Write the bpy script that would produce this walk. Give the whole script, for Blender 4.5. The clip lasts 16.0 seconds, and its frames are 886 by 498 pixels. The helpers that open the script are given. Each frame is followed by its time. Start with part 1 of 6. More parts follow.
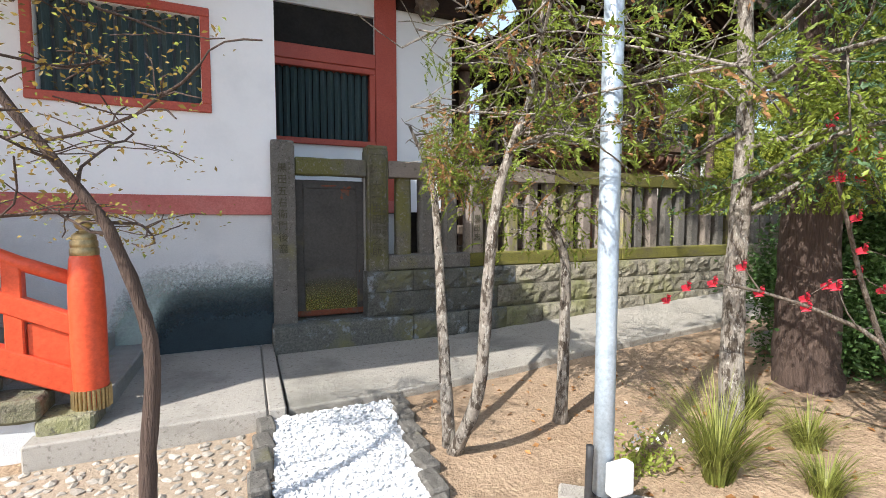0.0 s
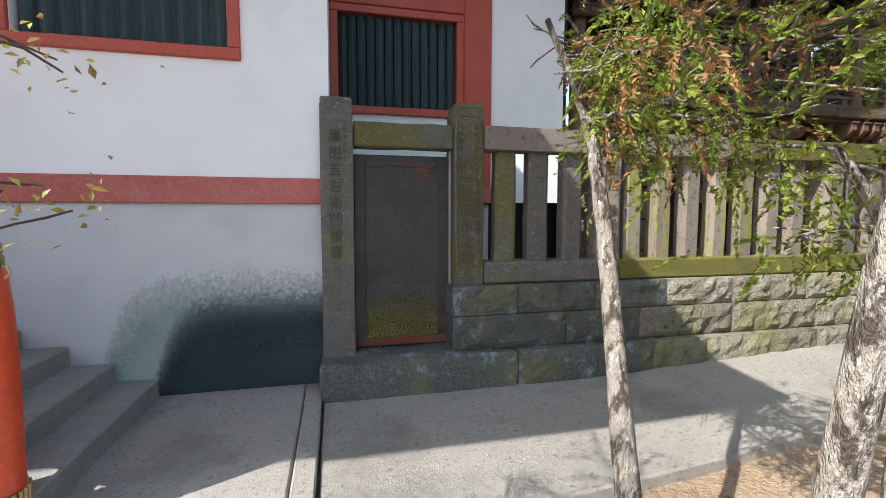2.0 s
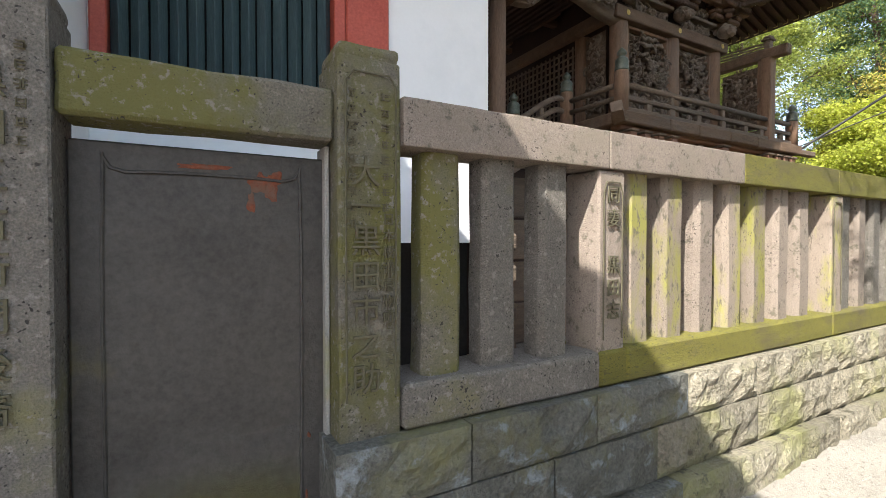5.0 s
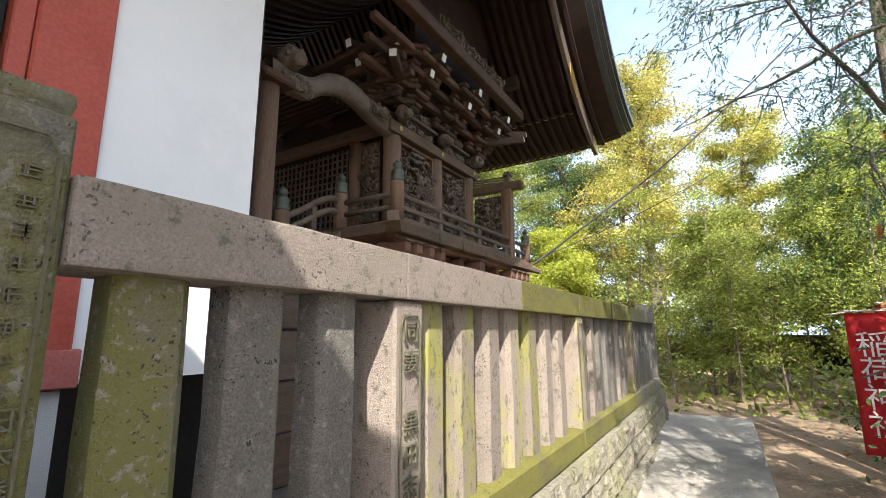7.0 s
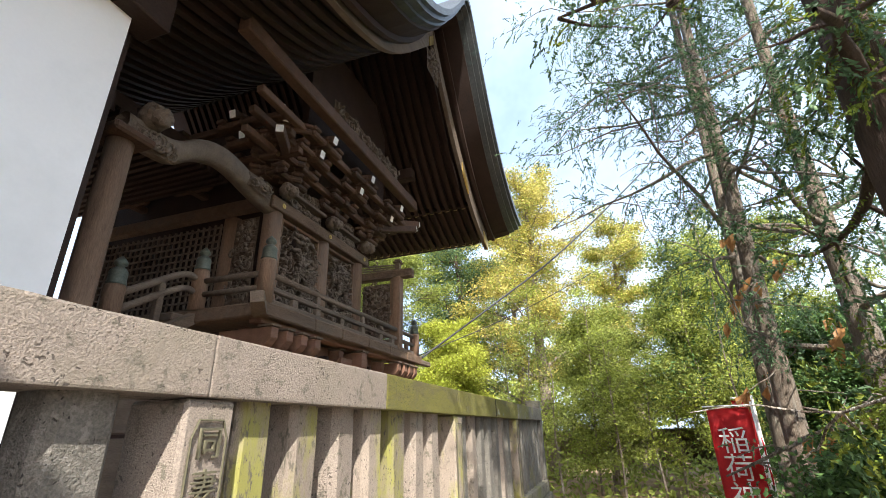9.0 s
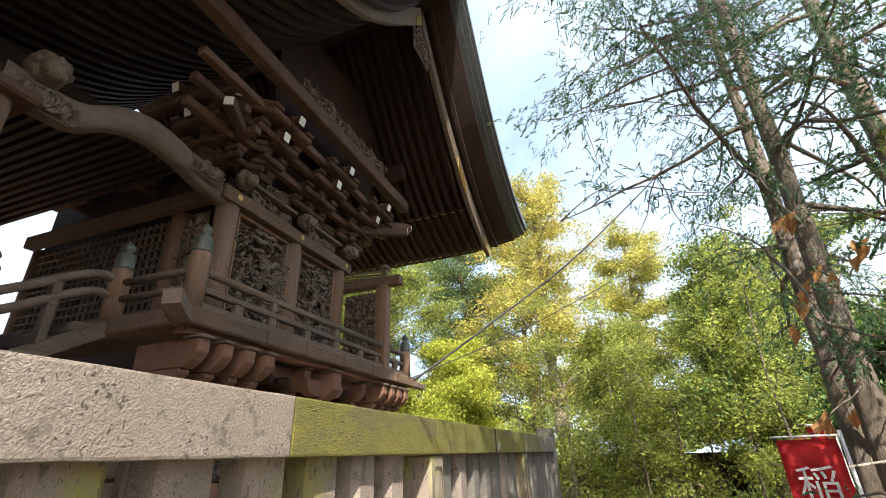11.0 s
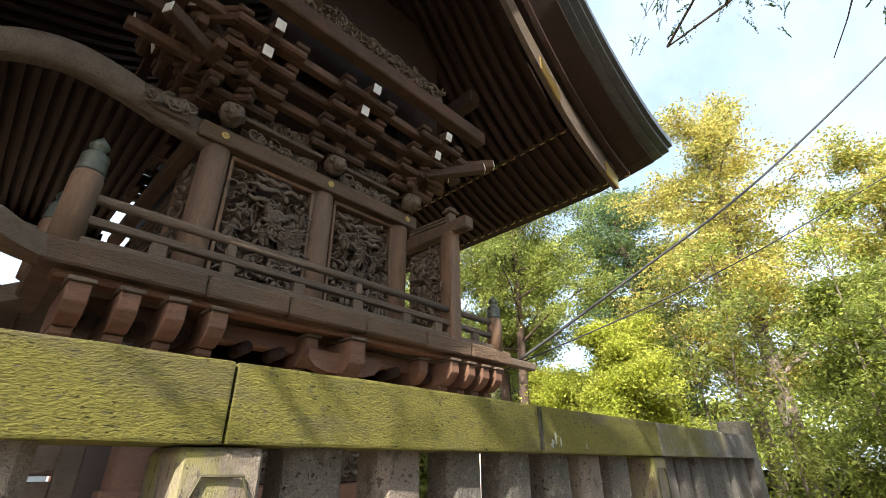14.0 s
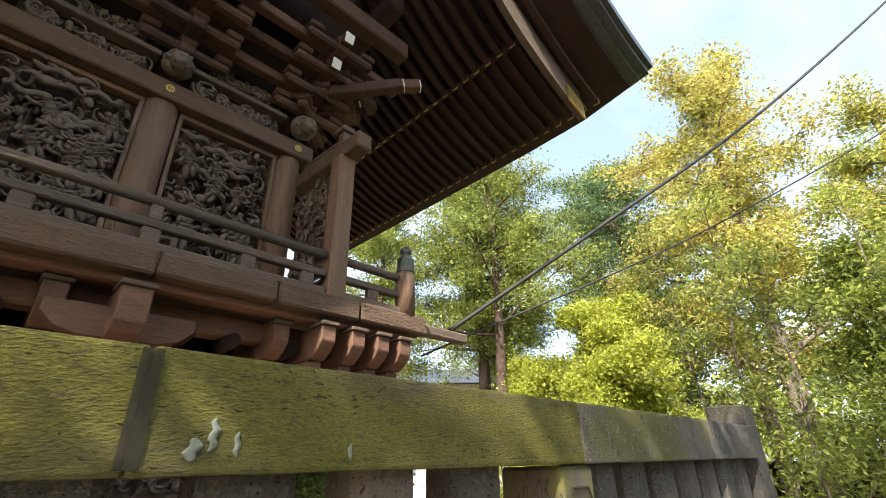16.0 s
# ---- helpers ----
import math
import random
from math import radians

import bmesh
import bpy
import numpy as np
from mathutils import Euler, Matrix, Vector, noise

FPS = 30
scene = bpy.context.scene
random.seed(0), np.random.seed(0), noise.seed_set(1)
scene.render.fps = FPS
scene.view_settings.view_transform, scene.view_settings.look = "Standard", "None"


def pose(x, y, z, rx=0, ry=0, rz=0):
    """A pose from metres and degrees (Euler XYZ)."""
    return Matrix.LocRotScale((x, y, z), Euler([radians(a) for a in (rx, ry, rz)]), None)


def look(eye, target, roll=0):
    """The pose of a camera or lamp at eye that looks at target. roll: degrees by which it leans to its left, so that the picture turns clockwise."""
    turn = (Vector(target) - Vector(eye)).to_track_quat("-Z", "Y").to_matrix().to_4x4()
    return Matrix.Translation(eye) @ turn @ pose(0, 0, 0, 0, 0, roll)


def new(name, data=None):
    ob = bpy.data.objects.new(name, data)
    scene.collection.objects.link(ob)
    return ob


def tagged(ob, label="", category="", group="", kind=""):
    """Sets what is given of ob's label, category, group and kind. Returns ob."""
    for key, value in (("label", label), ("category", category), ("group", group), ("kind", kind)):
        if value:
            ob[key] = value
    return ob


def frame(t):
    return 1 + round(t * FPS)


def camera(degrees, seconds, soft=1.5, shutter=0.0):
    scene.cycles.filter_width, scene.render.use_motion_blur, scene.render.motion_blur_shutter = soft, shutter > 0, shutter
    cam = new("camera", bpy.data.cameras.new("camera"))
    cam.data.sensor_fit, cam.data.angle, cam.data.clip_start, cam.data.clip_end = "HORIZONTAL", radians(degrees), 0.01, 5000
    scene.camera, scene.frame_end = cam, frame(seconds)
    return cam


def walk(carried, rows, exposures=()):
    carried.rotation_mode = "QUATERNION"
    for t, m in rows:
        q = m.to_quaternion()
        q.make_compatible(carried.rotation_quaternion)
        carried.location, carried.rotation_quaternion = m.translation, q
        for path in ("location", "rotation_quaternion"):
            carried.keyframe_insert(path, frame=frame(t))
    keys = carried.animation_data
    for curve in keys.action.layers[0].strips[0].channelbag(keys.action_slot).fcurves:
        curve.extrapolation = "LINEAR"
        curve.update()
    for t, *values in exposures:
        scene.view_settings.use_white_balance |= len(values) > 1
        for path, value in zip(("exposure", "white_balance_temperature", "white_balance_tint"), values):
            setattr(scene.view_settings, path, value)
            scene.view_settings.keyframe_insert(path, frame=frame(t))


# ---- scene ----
# the camera and its walk: seconds, x, y, z, yaw, pitch, roll
cam = camera(88.5, 16.0, soft=0.85)
ROWS = [
    (0, 1.110, 0.092, 1.712, -23.31, -3.74, -0.02),
    (0.5, 1.183, 0.492, 1.693, -22.04, -3.44, 0.20),
    (1, 1.304, 0.845, 1.701, -19.65, -3.58, -0.05),
    (1.5, 1.345, 1.325, 1.701, -15.14, -4.26, -0.05),
    (2, 1.460, 1.729, 1.684, -13.36, -4.41, -0.08),
    (2.5, 1.489, 2.117, 1.657, -13.16, -3.95, 0.00),
    (3, 1.507, 2.457, 1.668, -13.15, -3.38, 0.15),
    (3.2, 1.577, 2.590, 1.694, -12.91, -3.49, -0.02),
    (5.3, 1.958, 3.826, 1.888, -34.65, -0.15, 0.58),
    (5.5, 1.979, 3.912, 1.926, -38.65, 0.37, 0.98),
    (6, 2.130, 4.013, 1.997, -47.18, 2.84, 0.14),
    (6.5, 2.293, 4.119, 2.042, -53.25, 6.63, 0.01),
    (7, 2.291, 4.180, 2.072, -58.31, 10.38, 0.31),
    (7.5, 2.329, 4.198, 2.102, -62.43, 13.96, 0.78),
    (8, 2.353, 4.209, 2.108, -66.21, 17.92, 1.72),
    (8.5, 2.430, 4.217, 2.095, -69.50, 20.43, 1.66),
    (9, 2.649, 4.122, 2.097, -70.78, 21.66, 1.31),
    (9.2, 2.743, 4.097, 2.086, -70.14, 21.67, 1.16),
    (11.3, 3.938, 4.240, 2.197, -68.61, 25.21, 1.87),
    (11.5, 4.126, 4.217, 2.157, -66.87, 25.46, 2.52),
    (12, 4.466, 4.163, 2.198, -61.44, 25.74, 2.74),
    (12.5, 4.829, 4.145, 2.168, -54.02, 27.17, 1.18),
    (13, 5.169, 4.152, 2.189, -49.56, 24.85, 0.21),
    (13.5, 5.526, 4.192, 2.175, -47.52, 24.98, 0.96),
    (14, 5.893, 4.116, 2.156, -45.44, 25.60, 0.35),
    (14.5, 6.231, 4.157, 2.190, -44.04, 25.15, -0.23),
    (15, 6.688, 4.213, 2.183, -42.90, 26.14, 0.42),
    (15.5, 7.128, 4.294, 2.193, -42.76, 25.96, 0.46),
    (16, 7.470, 4.444, 2.218, -44.68, 25.12, 1.03),
]
EXPO = (0.88, 1.10, 1.52, 1.48, 1.45, 1.50)
KELVIN = (6200, 6150, 6500, 6500, 6750, 6800)
SKY, SUN_POWER = 0.15, 4.4
walk(cam, [(t, pose(x, y, z, 90 + pitch, roll, yaw)) for t, x, y, z, yaw, pitch, roll in ROWS],
     [(t, EXPO[k], KELVIN[k], 10) for k, t in enumerate((0.0, 3.2, 5.3, 9.2, 11.3, 16.0))])

# world and sun
SUN = Vector((-0.653, -0.321, 0.687)).normalized()
sky_world = bpy.data.worlds.new("sky")
scene.world = sky_world
sky_world.use_nodes = True
wn = sky_world.node_tree
sky = wn.nodes.new("ShaderNodeTexSky")
sky.sky_type, sky.sun_disc = "NISHITA", False
sky.sun_elevation, sky.sun_rotation = math.asin(SUN.z), math.atan2(SUN.x, SUN.y)
sky.air_density, sky.dust_density, sky.ozone_density = 1.0, 3.0, 0.8
haze_at = wn.nodes.new("ShaderNodeTexCoord")
haze = wn.nodes.new("ShaderNodeTexNoise")
haze.inputs["Scale"].default_value, haze.inputs["Detail"].default_value, haze.inputs["Roughness"].default_value = 1.6, 6.0, 0.62
haze_amount = wn.nodes.new("ShaderNodeMapRange")
haze_amount.inputs[1].default_value, haze_amount.inputs[2].default_value = 0.35, 0.7
haze_amount.inputs[3].default_value, haze_amount.inputs[4].default_value = 0.25, 0.8
thin_cloud = wn.nodes.new("ShaderNodeMix")
thin_cloud.data_type = "RGBA"
thin_cloud.inputs[7].default_value = (3.6, 4.5, 5.7, 1)
wn.links.new(haze_at.outputs["Generated"], haze.inputs["Vector"])
wn.links.new(haze.outputs[0], haze_amount.inputs[0])
wn.links.new(haze_amount.outputs[0], thin_cloud.inputs[0])
wn.links.new(sky.outputs[0], thin_cloud.inputs[6])
wn.links.new(thin_cloud.outputs[2], wn.nodes["Background"].inputs[0])
wn.nodes["Background"].inputs[1].default_value = SKY
sun_data = bpy.data.lights.new("sun", "SUN")
sun_data.energy, sun_data.angle, sun_data.color = SUN_POWER, radians(0.53), (1.0, 0.94, 0.84)
sun = new("sun", sun_data)
sun.matrix_basis = look(SUN * 40, (0, 0, 0))

# ---- materials ----


def mat(name, a, b, scale=6.0, rough=0.8, bump=0.3, grain=60.0, metal=0.0, stain=None, stain_scale=1.5, stain_lo=0.5,
        stain_hi=0.62, spots=None, spot_scale=9.0, rand=0.0, stretch=(1, 1, 1), spec=0.4, trans=0.0, island=False, speck=0.42, pits=0.0, pit_size=0.22):
    m = bpy.data.materials.new(name)
    m.use_nodes = True
    nt = m.node_tree
    n, ln = nt.nodes, nt.links
    bs = n["Principled BSDF"]
    geo = n.new("ShaderNodeNewGeometry")
    mp = n.new("ShaderNodeMapping")
    mp.inputs["Scale"].default_value = stretch
    ln.new(geo.outputs["Position"], mp.inputs[0])

    def tex(sc, detail=4.0, r=0.6):
        t = n.new("ShaderNodeTexNoise")
        t.inputs["Scale"].default_value, t.inputs["Detail"].default_value, t.inputs["Roughness"].default_value = sc, detail, r
        ln.new(mp.outputs[0], t.inputs["Vector"])
        return t.outputs[0]

    def ramp(src, lo, hi):
        r = n.new("ShaderNodeMapRange")
        r.inputs[1].default_value, r.inputs[2].default_value = lo, hi
        ln.new(src, r.inputs[0])
        return r.outputs[0]

    def mix(fac, c1, c2, mode="MIX"):
        x = n.new("ShaderNodeMix")
        x.data_type, x.blend_type = "RGBA", mode
        for sock, v in ((x.inputs[0], fac), (x.inputs[6], c1), (x.inputs[7], c2)):
            if isinstance(v, (int, float)):
                sock.default_value = v
            elif isinstance(v, tuple):
                sock.default_value = (*v, 1)
            else:
                ln.new(v, sock)
        return x.outputs[2]
    col = mix(ramp(tex(scale), 0.3, 0.7), a, b)
    fine = tex(grain, 3.0, 0.7)
    col = mix(speck, col, mix(ramp(fine, 0.25, 0.75), tuple(v * 0.55 for v in a), tuple(min(1, v * 1.35) for v in b)))
    if stain:
        col = mix(ramp(tex(stain_scale, 5.0, 0.65), stain_lo, stain_hi), col, stain)
    if spots:
        col = mix(ramp(tex(spot_scale, 5.0, 0.7), 0.56, 0.64), col, spots)
    pit = None
    if pits:
        vor = n.new("ShaderNodeTexVoronoi")
        vor.inputs["Scale"].default_value = pits
        wob = n.new("ShaderNodeMix")
        wob.data_type = "VECTOR"
        wob.inputs[0].default_value = 0.045
        wn_tex = n.new("ShaderNodeTexNoise")
        wn_tex.inputs["Scale"].default_value = pits * 0.8
        ln.new(mp.outputs[0], wn_tex.inputs["Vector"])
        ln.new(mp.outputs[0], wob.inputs[4])
        ln.new(wn_tex.outputs[1], wob.inputs[5])
        ln.new(wob.outputs[1], vor.inputs["Vector"])
        size = n.new("ShaderNodeMath")
        size.operation = "MULTIPLY"
        ln.new(ramp(tex(pits * 0.13, 3.0, 0.6), 0.32, 0.62), size.inputs[0])
        size.inputs[1].default_value = pit_size
        gap = n.new("ShaderNodeMath")
        gap.operation = "SUBTRACT"
        ln.new(size.outputs[0], gap.inputs[0])
        ln.new(vor.outputs["Distance"], gap.inputs[1])
        pit = ramp(gap.outputs[0], 0.0, 0.08)
        # pits sink in the bump and also take half tone, painting in their shade
        col = mix(pit, col, tuple(v * 0.5 for v in a))
    if rand or island:
        src = geo.outputs["Random Per Island"] if island else n.new("ShaderNodeObjectInfo").outputs["Random"]
        hv = n.new("ShaderNodeHueSaturation")
        ln.new(ramp(src, 0, 1), hv.inputs["Value"])
        hv.inputs["Value"].links[0].from_node.inputs[3].default_value = 1 - rand
        hv.inputs["Value"].links[0].from_node.inputs[4].default_value = 1 + rand
        ln.new(col, hv.inputs["Color"])
        col = hv.outputs[0]
    ln.new(col, bs.inputs["Base Color"])
    bs.inputs["Roughness"].default_value, bs.inputs["Metallic"].default_value = rough, metal
    bs.inputs["Specular IOR Level"].default_value = spec
    if bump:
        bp = n.new("ShaderNodeBump")
        bp.inputs["Strength"].default_value, bp.inputs["Distance"].default_value = bump, 0.02
        ad = n.new("ShaderNodeMath")
        ln.new(fine, ad.inputs[0])
        ln.new(tex(grain * 0.25, 5.0, 0.65), ad.inputs[1])
        height = ad.outputs[0]
        if pit:
            dip = n.new("ShaderNodeMath")
            dip.operation = "MULTIPLY_ADD"
            dip.inputs[1].default_value = -1.6
            ln.new(pit, dip.inputs[0])
            ln.new(height, dip.inputs[2])
            height = dip.outputs[0]
        ln.new(height, bp.inputs["Height"])
        ln.new(bp.outputs[0], bs.inputs["Normal"])
    if trans:
        tl = n.new("ShaderNodeBsdfTranslucent")
        ln.new(col, tl.inputs[0])
        ms = n.new("ShaderNodeMixShader")
        ms.inputs[0].default_value = trans
        ln.new(bs.outputs[0], ms.inputs[1])
        ln.new(tl.outputs[0], ms.inputs[2])
        ln.new(ms.outputs[0], n["Material Output"].inputs[0])
    return m


PLASTER = mat("white_plaster", (0.86, 0.865, 0.875), (0.90, 0.905, 0.91), 1.2, 0.9, 0.0, 40, stain=(0.74, 0.76, 0.77), stain_lo=0.5, stain_hi=0.9, spec=0.2, speck=0.05)
RENDERED = mat("grey_render", (0.62, 0.63, 0.645), (0.72, 0.72, 0.725), 2.5, 0.95, 0.45, 190, stain=(0.53, 0.54, 0.555), stain_lo=0.5, stain_hi=0.75, spec=0.2, speck=0.6)
RED = mat("vermilion_paint", (0.40, 0.065, 0.042), (0.48, 0.10, 0.065), 3, 0.5, 0.05, 50, stain=(0.45, 0.10, 0.07), stain_lo=0.55, stain_hi=0.8)
RED_DULL = mat("faded_red_paint", (0.42, 0.10, 0.08), (0.50, 0.17, 0.15), 2.5, 0.75, 0.12, 60, stain=(0.55, 0.28, 0.26), stain_lo=0.55, stain_hi=0.8)
RED_GLOSS = mat("glossy_vermilion", (0.62, 0.07, 0.025), (0.68, 0.10, 0.04), 2, 0.33, 0.04, 30, stain=(0.55, 0.12, 0.08), stain_lo=0.6, stain_hi=0.85)
BARS = mat("dark_green_bars", (0.022, 0.045, 0.05), (0.055, 0.09, 0.095), 5, 0.6, 0.15, 50, stretch=(3, 3, 0.3))
# near-black colour that stands in for unlit depth
DARK = mat("unlit_depth_black", (0.015, 0.014, 0.013), (0.03, 0.028, 0.026), 3, 0.9, 0.1, 30)
SHUTTER = mat("grey_shutter_boards", (0.15, 0.19, 0.22), (0.24, 0.29, 0.34), 4, 0.7, 0.15, 40, stretch=(3, 3, 0.3))
WOOD = mat("weathered_cypress", (0.087, 0.056, 0.038), (0.189, 0.123, 0.081), 5, 0.8, 0.7, 60, stain=(0.119, 0.091, 0.070), stain_lo=0.5, stain_hi=0.7, stretch=(0.5, 3, 3), rand=0.12)
WOOD_UP = mat("weathered_cypress_upright", (0.123, 0.072, 0.046), (0.246, 0.152, 0.099), 5, 0.75, 0.4, 45, stain=(0.131, 0.096, 0.072), stain_lo=0.5, stain_hi=0.7, stretch=(3, 3, 0.4), rand=0.1)
WOOD_GREY = mat("grey_weathered_timber", (0.097, 0.070, 0.051), (0.189, 0.143, 0.108), 5, 0.85, 0.5, 50, stain=(0.101, 0.081, 0.065), stain_lo=0.5, stain_hi=0.68, stretch=(0.5, 3, 3), rand=0.15)
WOOD_RED = mat("reddish_timber", (0.122, 0.062, 0.041), (0.215, 0.115, 0.076), 5, 0.8, 0.3, 45, stain=(0.144, 0.088, 0.064), stain_lo=0.52, stain_hi=0.72, stretch=(0.6, 3, 3), rand=0.15)
# next two: old dark timber, darkened further to hold the shade under the eaves
BRACKET = mat("dark_brackets_with_eave_shade", (0.050, 0.029, 0.019), (0.120, 0.067, 0.044), 5, 0.8, 0.35, 45, stain=(0.060, 0.038, 0.029), stain_lo=0.5, stain_hi=0.7, rand=0.25)
WOOD_DARK = mat("dark_timber_with_eave_shade", (0.018, 0.010, 0.007), (0.042, 0.021, 0.015), 5, 0.8, 0.3, 45, stretch=(1, 1, 1), rand=0.15)
# relief grounds: darker than the figures, so recess shade is in the colour
CARVED = mat("carved_recess_shade_wood", (0.057, 0.039, 0.028), (0.132, 0.092, 0.063), 9, 0.7, 0.5, 70, stain=(0.132, 0.090, 0.060), stain_scale=7, stain_lo=0.52, stain_hi=0.7)
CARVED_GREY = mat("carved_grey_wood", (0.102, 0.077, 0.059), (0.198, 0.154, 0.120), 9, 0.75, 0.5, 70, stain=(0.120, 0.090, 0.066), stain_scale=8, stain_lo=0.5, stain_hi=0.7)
WHITE_TIP = mat("white_painted_end_grain", (0.72, 0.72, 0.70), (0.82, 0.82, 0.80), 6, 0.8, 0.1, 40)
GOLD = mat("worn_gilt_metal", (0.55, 0.38, 0.12), (0.68, 0.50, 0.18), 20, 0.35, 0.1, 60, metal=0.9)
BRASS = mat("aged_brass", (0.30, 0.22, 0.11), (0.45, 0.34, 0.17), 25, 0.42, 0.15, 70, metal=0.85)
BRONZE = mat("green_bronze", (0.07, 0.085, 0.07), (0.15, 0.16, 0.13), 14, 0.55, 0.2, 60, metal=0.5)
COPPER = mat("dark_copper_roofing", (0.055, 0.06, 0.065), (0.10, 0.11, 0.115), 4, 0.45, 0.15, 30, metal=0.5, stain=(0.13, 0.22, 0.22), stain_lo=0.6, stain_hi=0.8)
STONE_A = mat("grey_andesite", (0.092, 0.086, 0.076), (0.205, 0.19, 0.168), 7, 0.9, 0.65, 130, stain=(0.20, 0.19, 0.085), stain_scale=1.6, stain_lo=0.56, stain_hi=0.72, spots=(0.25, 0.235, 0.21), spot_scale=30, rand=0.1, speck=0.6, pits=52, pit_size=0.3)
STONE_B = mat("pinkish_andesite", (0.195, 0.162, 0.138), (0.295, 0.248, 0.21), 6, 0.9, 0.5, 150, stain=(0.22, 0.19, 0.15), stain_scale=2.2, stain_lo=0.5, stain_hi=0.7, spots=(0.13, 0.115, 0.09), spot_scale=16, rand=0.12, speck=0.6, pits=48, pit_size=0.3)
# real moss; the brownish stain also paints stripes of dappled shade on the rails
STONE_M = mat("mossy_andesite", (0.105, 0.103, 0.022), (0.195, 0.178, 0.038), 4, 0.95, 0.5, 95, stretch=(1, 1, 2.6), stain=(0.11, 0.095, 0.05), stain_scale=2.4, stain_lo=0.5, stain_hi=0.7, spots=(0.085, 0.08, 0.035), spot_scale=26, rand=0.12, speck=0.6, pits=34, pit_size=0.27)
STONE_R = mat("rough_quarried_stone", (0.168, 0.155, 0.118), (0.277, 0.252, 0.197), 5, 0.95, 1.0, 45, stain=(0.22, 0.22, 0.10), stain_scale=1.3, stain_lo=0.5, stain_hi=0.68, spots=(0.10, 0.092, 0.065), spot_scale=11, rand=0.22, speck=0.75)
# mossy stone of the gate bay, its colour lowered for the hall's shade
STONE_D = mat("shade_darkened_stone", (0.062, 0.066, 0.063), (0.14, 0.14, 0.122), 5, 0.9, 0.8, 50, stain=(0.155, 0.15, 0.07), stain_scale=1.6, stain_lo=0.5, stain_hi=0.66, spots=(0.21, 0.235, 0.25), spot_scale=6, rand=0.2, speck=0.75)
STONE_G = mat("grey_stone_with_moss", (0.092, 0.086, 0.07), (0.205, 0.19, 0.155), 7, 0.9, 0.65, 130, stain=(0.15, 0.145, 0.05), stain_scale=2.0, stain_lo=0.40, stain_hi=0.58, spots=(0.24, 0.225, 0.19), spot_scale=30, rand=0.1, speck=0.6, pits=52, pit_size=0.28)
STONE_S = mat("patchy_mossy_stone", (0.202, 0.168, 0.139), (0.302, 0.252, 0.21), 6, 0.9, 0.5, 150, stain=(0.27, 0.26, 0.075), stain_scale=2.4, stain_lo=0.47, stain_hi=0.62, spots=(0.13, 0.115, 0.09), spot_scale=16, rand=0.15, stretch=(2.2, 2.2, 0.8), speck=0.6, pits=48, pit_size=0.28)
GRANITE = mat("step_granite", (0.24, 0.235, 0.225), (0.36, 0.35, 0.33), 9, 0.9, 0.4, 120, stain=(0.30, 0.29, 0.17), stain_scale=2, stain_lo=0.56, stain_hi=0.72, rand=0.08)
CONCRETE = mat("path_concrete", (0.37, 0.34, 0.30), (0.48, 0.45, 0.40), 1.5, 0.95, 0.7, 170, stain=(0.24, 0.23, 0.20), stain_scale=0.9, stain_lo=0.5, stain_hi=0.7, spec=0.2, spots=(0.26, 0.24, 0.21), spot_scale=30, speck=0.5)
SLAB = mat("landing_concrete", (0.37, 0.34, 0.305), (0.48, 0.45, 0.405), 2, 0.95, 0.6, 180, stain=(0.27, 0.25, 0.22), stain_scale=1.2, stain_lo=0.5, stain_hi=0.7, spec=0.2, spots=(0.26, 0.24, 0.21), spot_scale=30, speck=0.5)
SOIL = mat("dry_garden_soil", (0.27, 0.185, 0.12), (0.42, 0.31, 0.215), 2.2, 1.0, 0.9, 35, stain=(0.15, 0.105, 0.07), stain_scale=0.8, stain_lo=0.5, stain_hi=0.7, spots=(0.40, 0.30, 0.20), spot_scale=14, spec=0.1)
MORTAR = mat("cobble_mortar", (0.30, 0.24, 0.18), (0.42, 0.34, 0.26), 3, 1.0, 0.6, 60, spec=0.1)
COBBLE = mat("river_cobbles", (0.26, 0.23, 0.19), (0.42, 0.38, 0.33), 8, 0.75, 0.3, 60, island=True, rand=0.25)
GRAVEL = mat("white_gravel", (0.60, 0.61, 0.63), (0.76, 0.77, 0.78), 12, 0.85, 0.2, 90, island=True, rand=0.15)
STEEL = mat("galvanised_steel", (0.36, 0.43, 0.50), (0.46, 0.53, 0.60), 6, 0.42, 0.06, 50, metal=0.35, stain=(0.28, 0.34, 0.40), stain_scale=5, stain_lo=0.6, stain_hi=0.75)
DOOR = mat("rusty_dark_steel", (0.032, 0.03, 0.028), (0.07, 0.066, 0.06), 3, 0.55, 0.15, 40, stain=(0.13, 0.12, 0.045), stain_scale=1.7, stain_lo=0.62, stain_hi=0.78, metal=0.1)
RUST = mat("orange_rust", (0.11, 0.036, 0.018), (0.20, 0.06, 0.03), 12, 0.9, 0.3, 60, stain=(0.12, 0.07, 0.05), stain_scale=9, stain_lo=0.48, stain_hi=0.6)
PLASTIC = mat("white_plastic", (0.75, 0.75, 0.76), (0.80, 0.80, 0.80), 3, 0.45, 0.0)
RUBBER = mat("black_conduit", (0.02, 0.02, 0.022), (0.04, 0.04, 0.042), 8, 0.6, 0.1, 50)
CLOTH = mat("red_banner_cloth", (0.62, 0.035, 0.045), (0.70, 0.06, 0.07), 3, 0.8, 0.15, 120, trans=0.35)
CLOTH_W = mat("white_print", (0.78, 0.78, 0.78), (0.85, 0.85, 0.85), 3, 0.8, 0.0, trans=0.3)
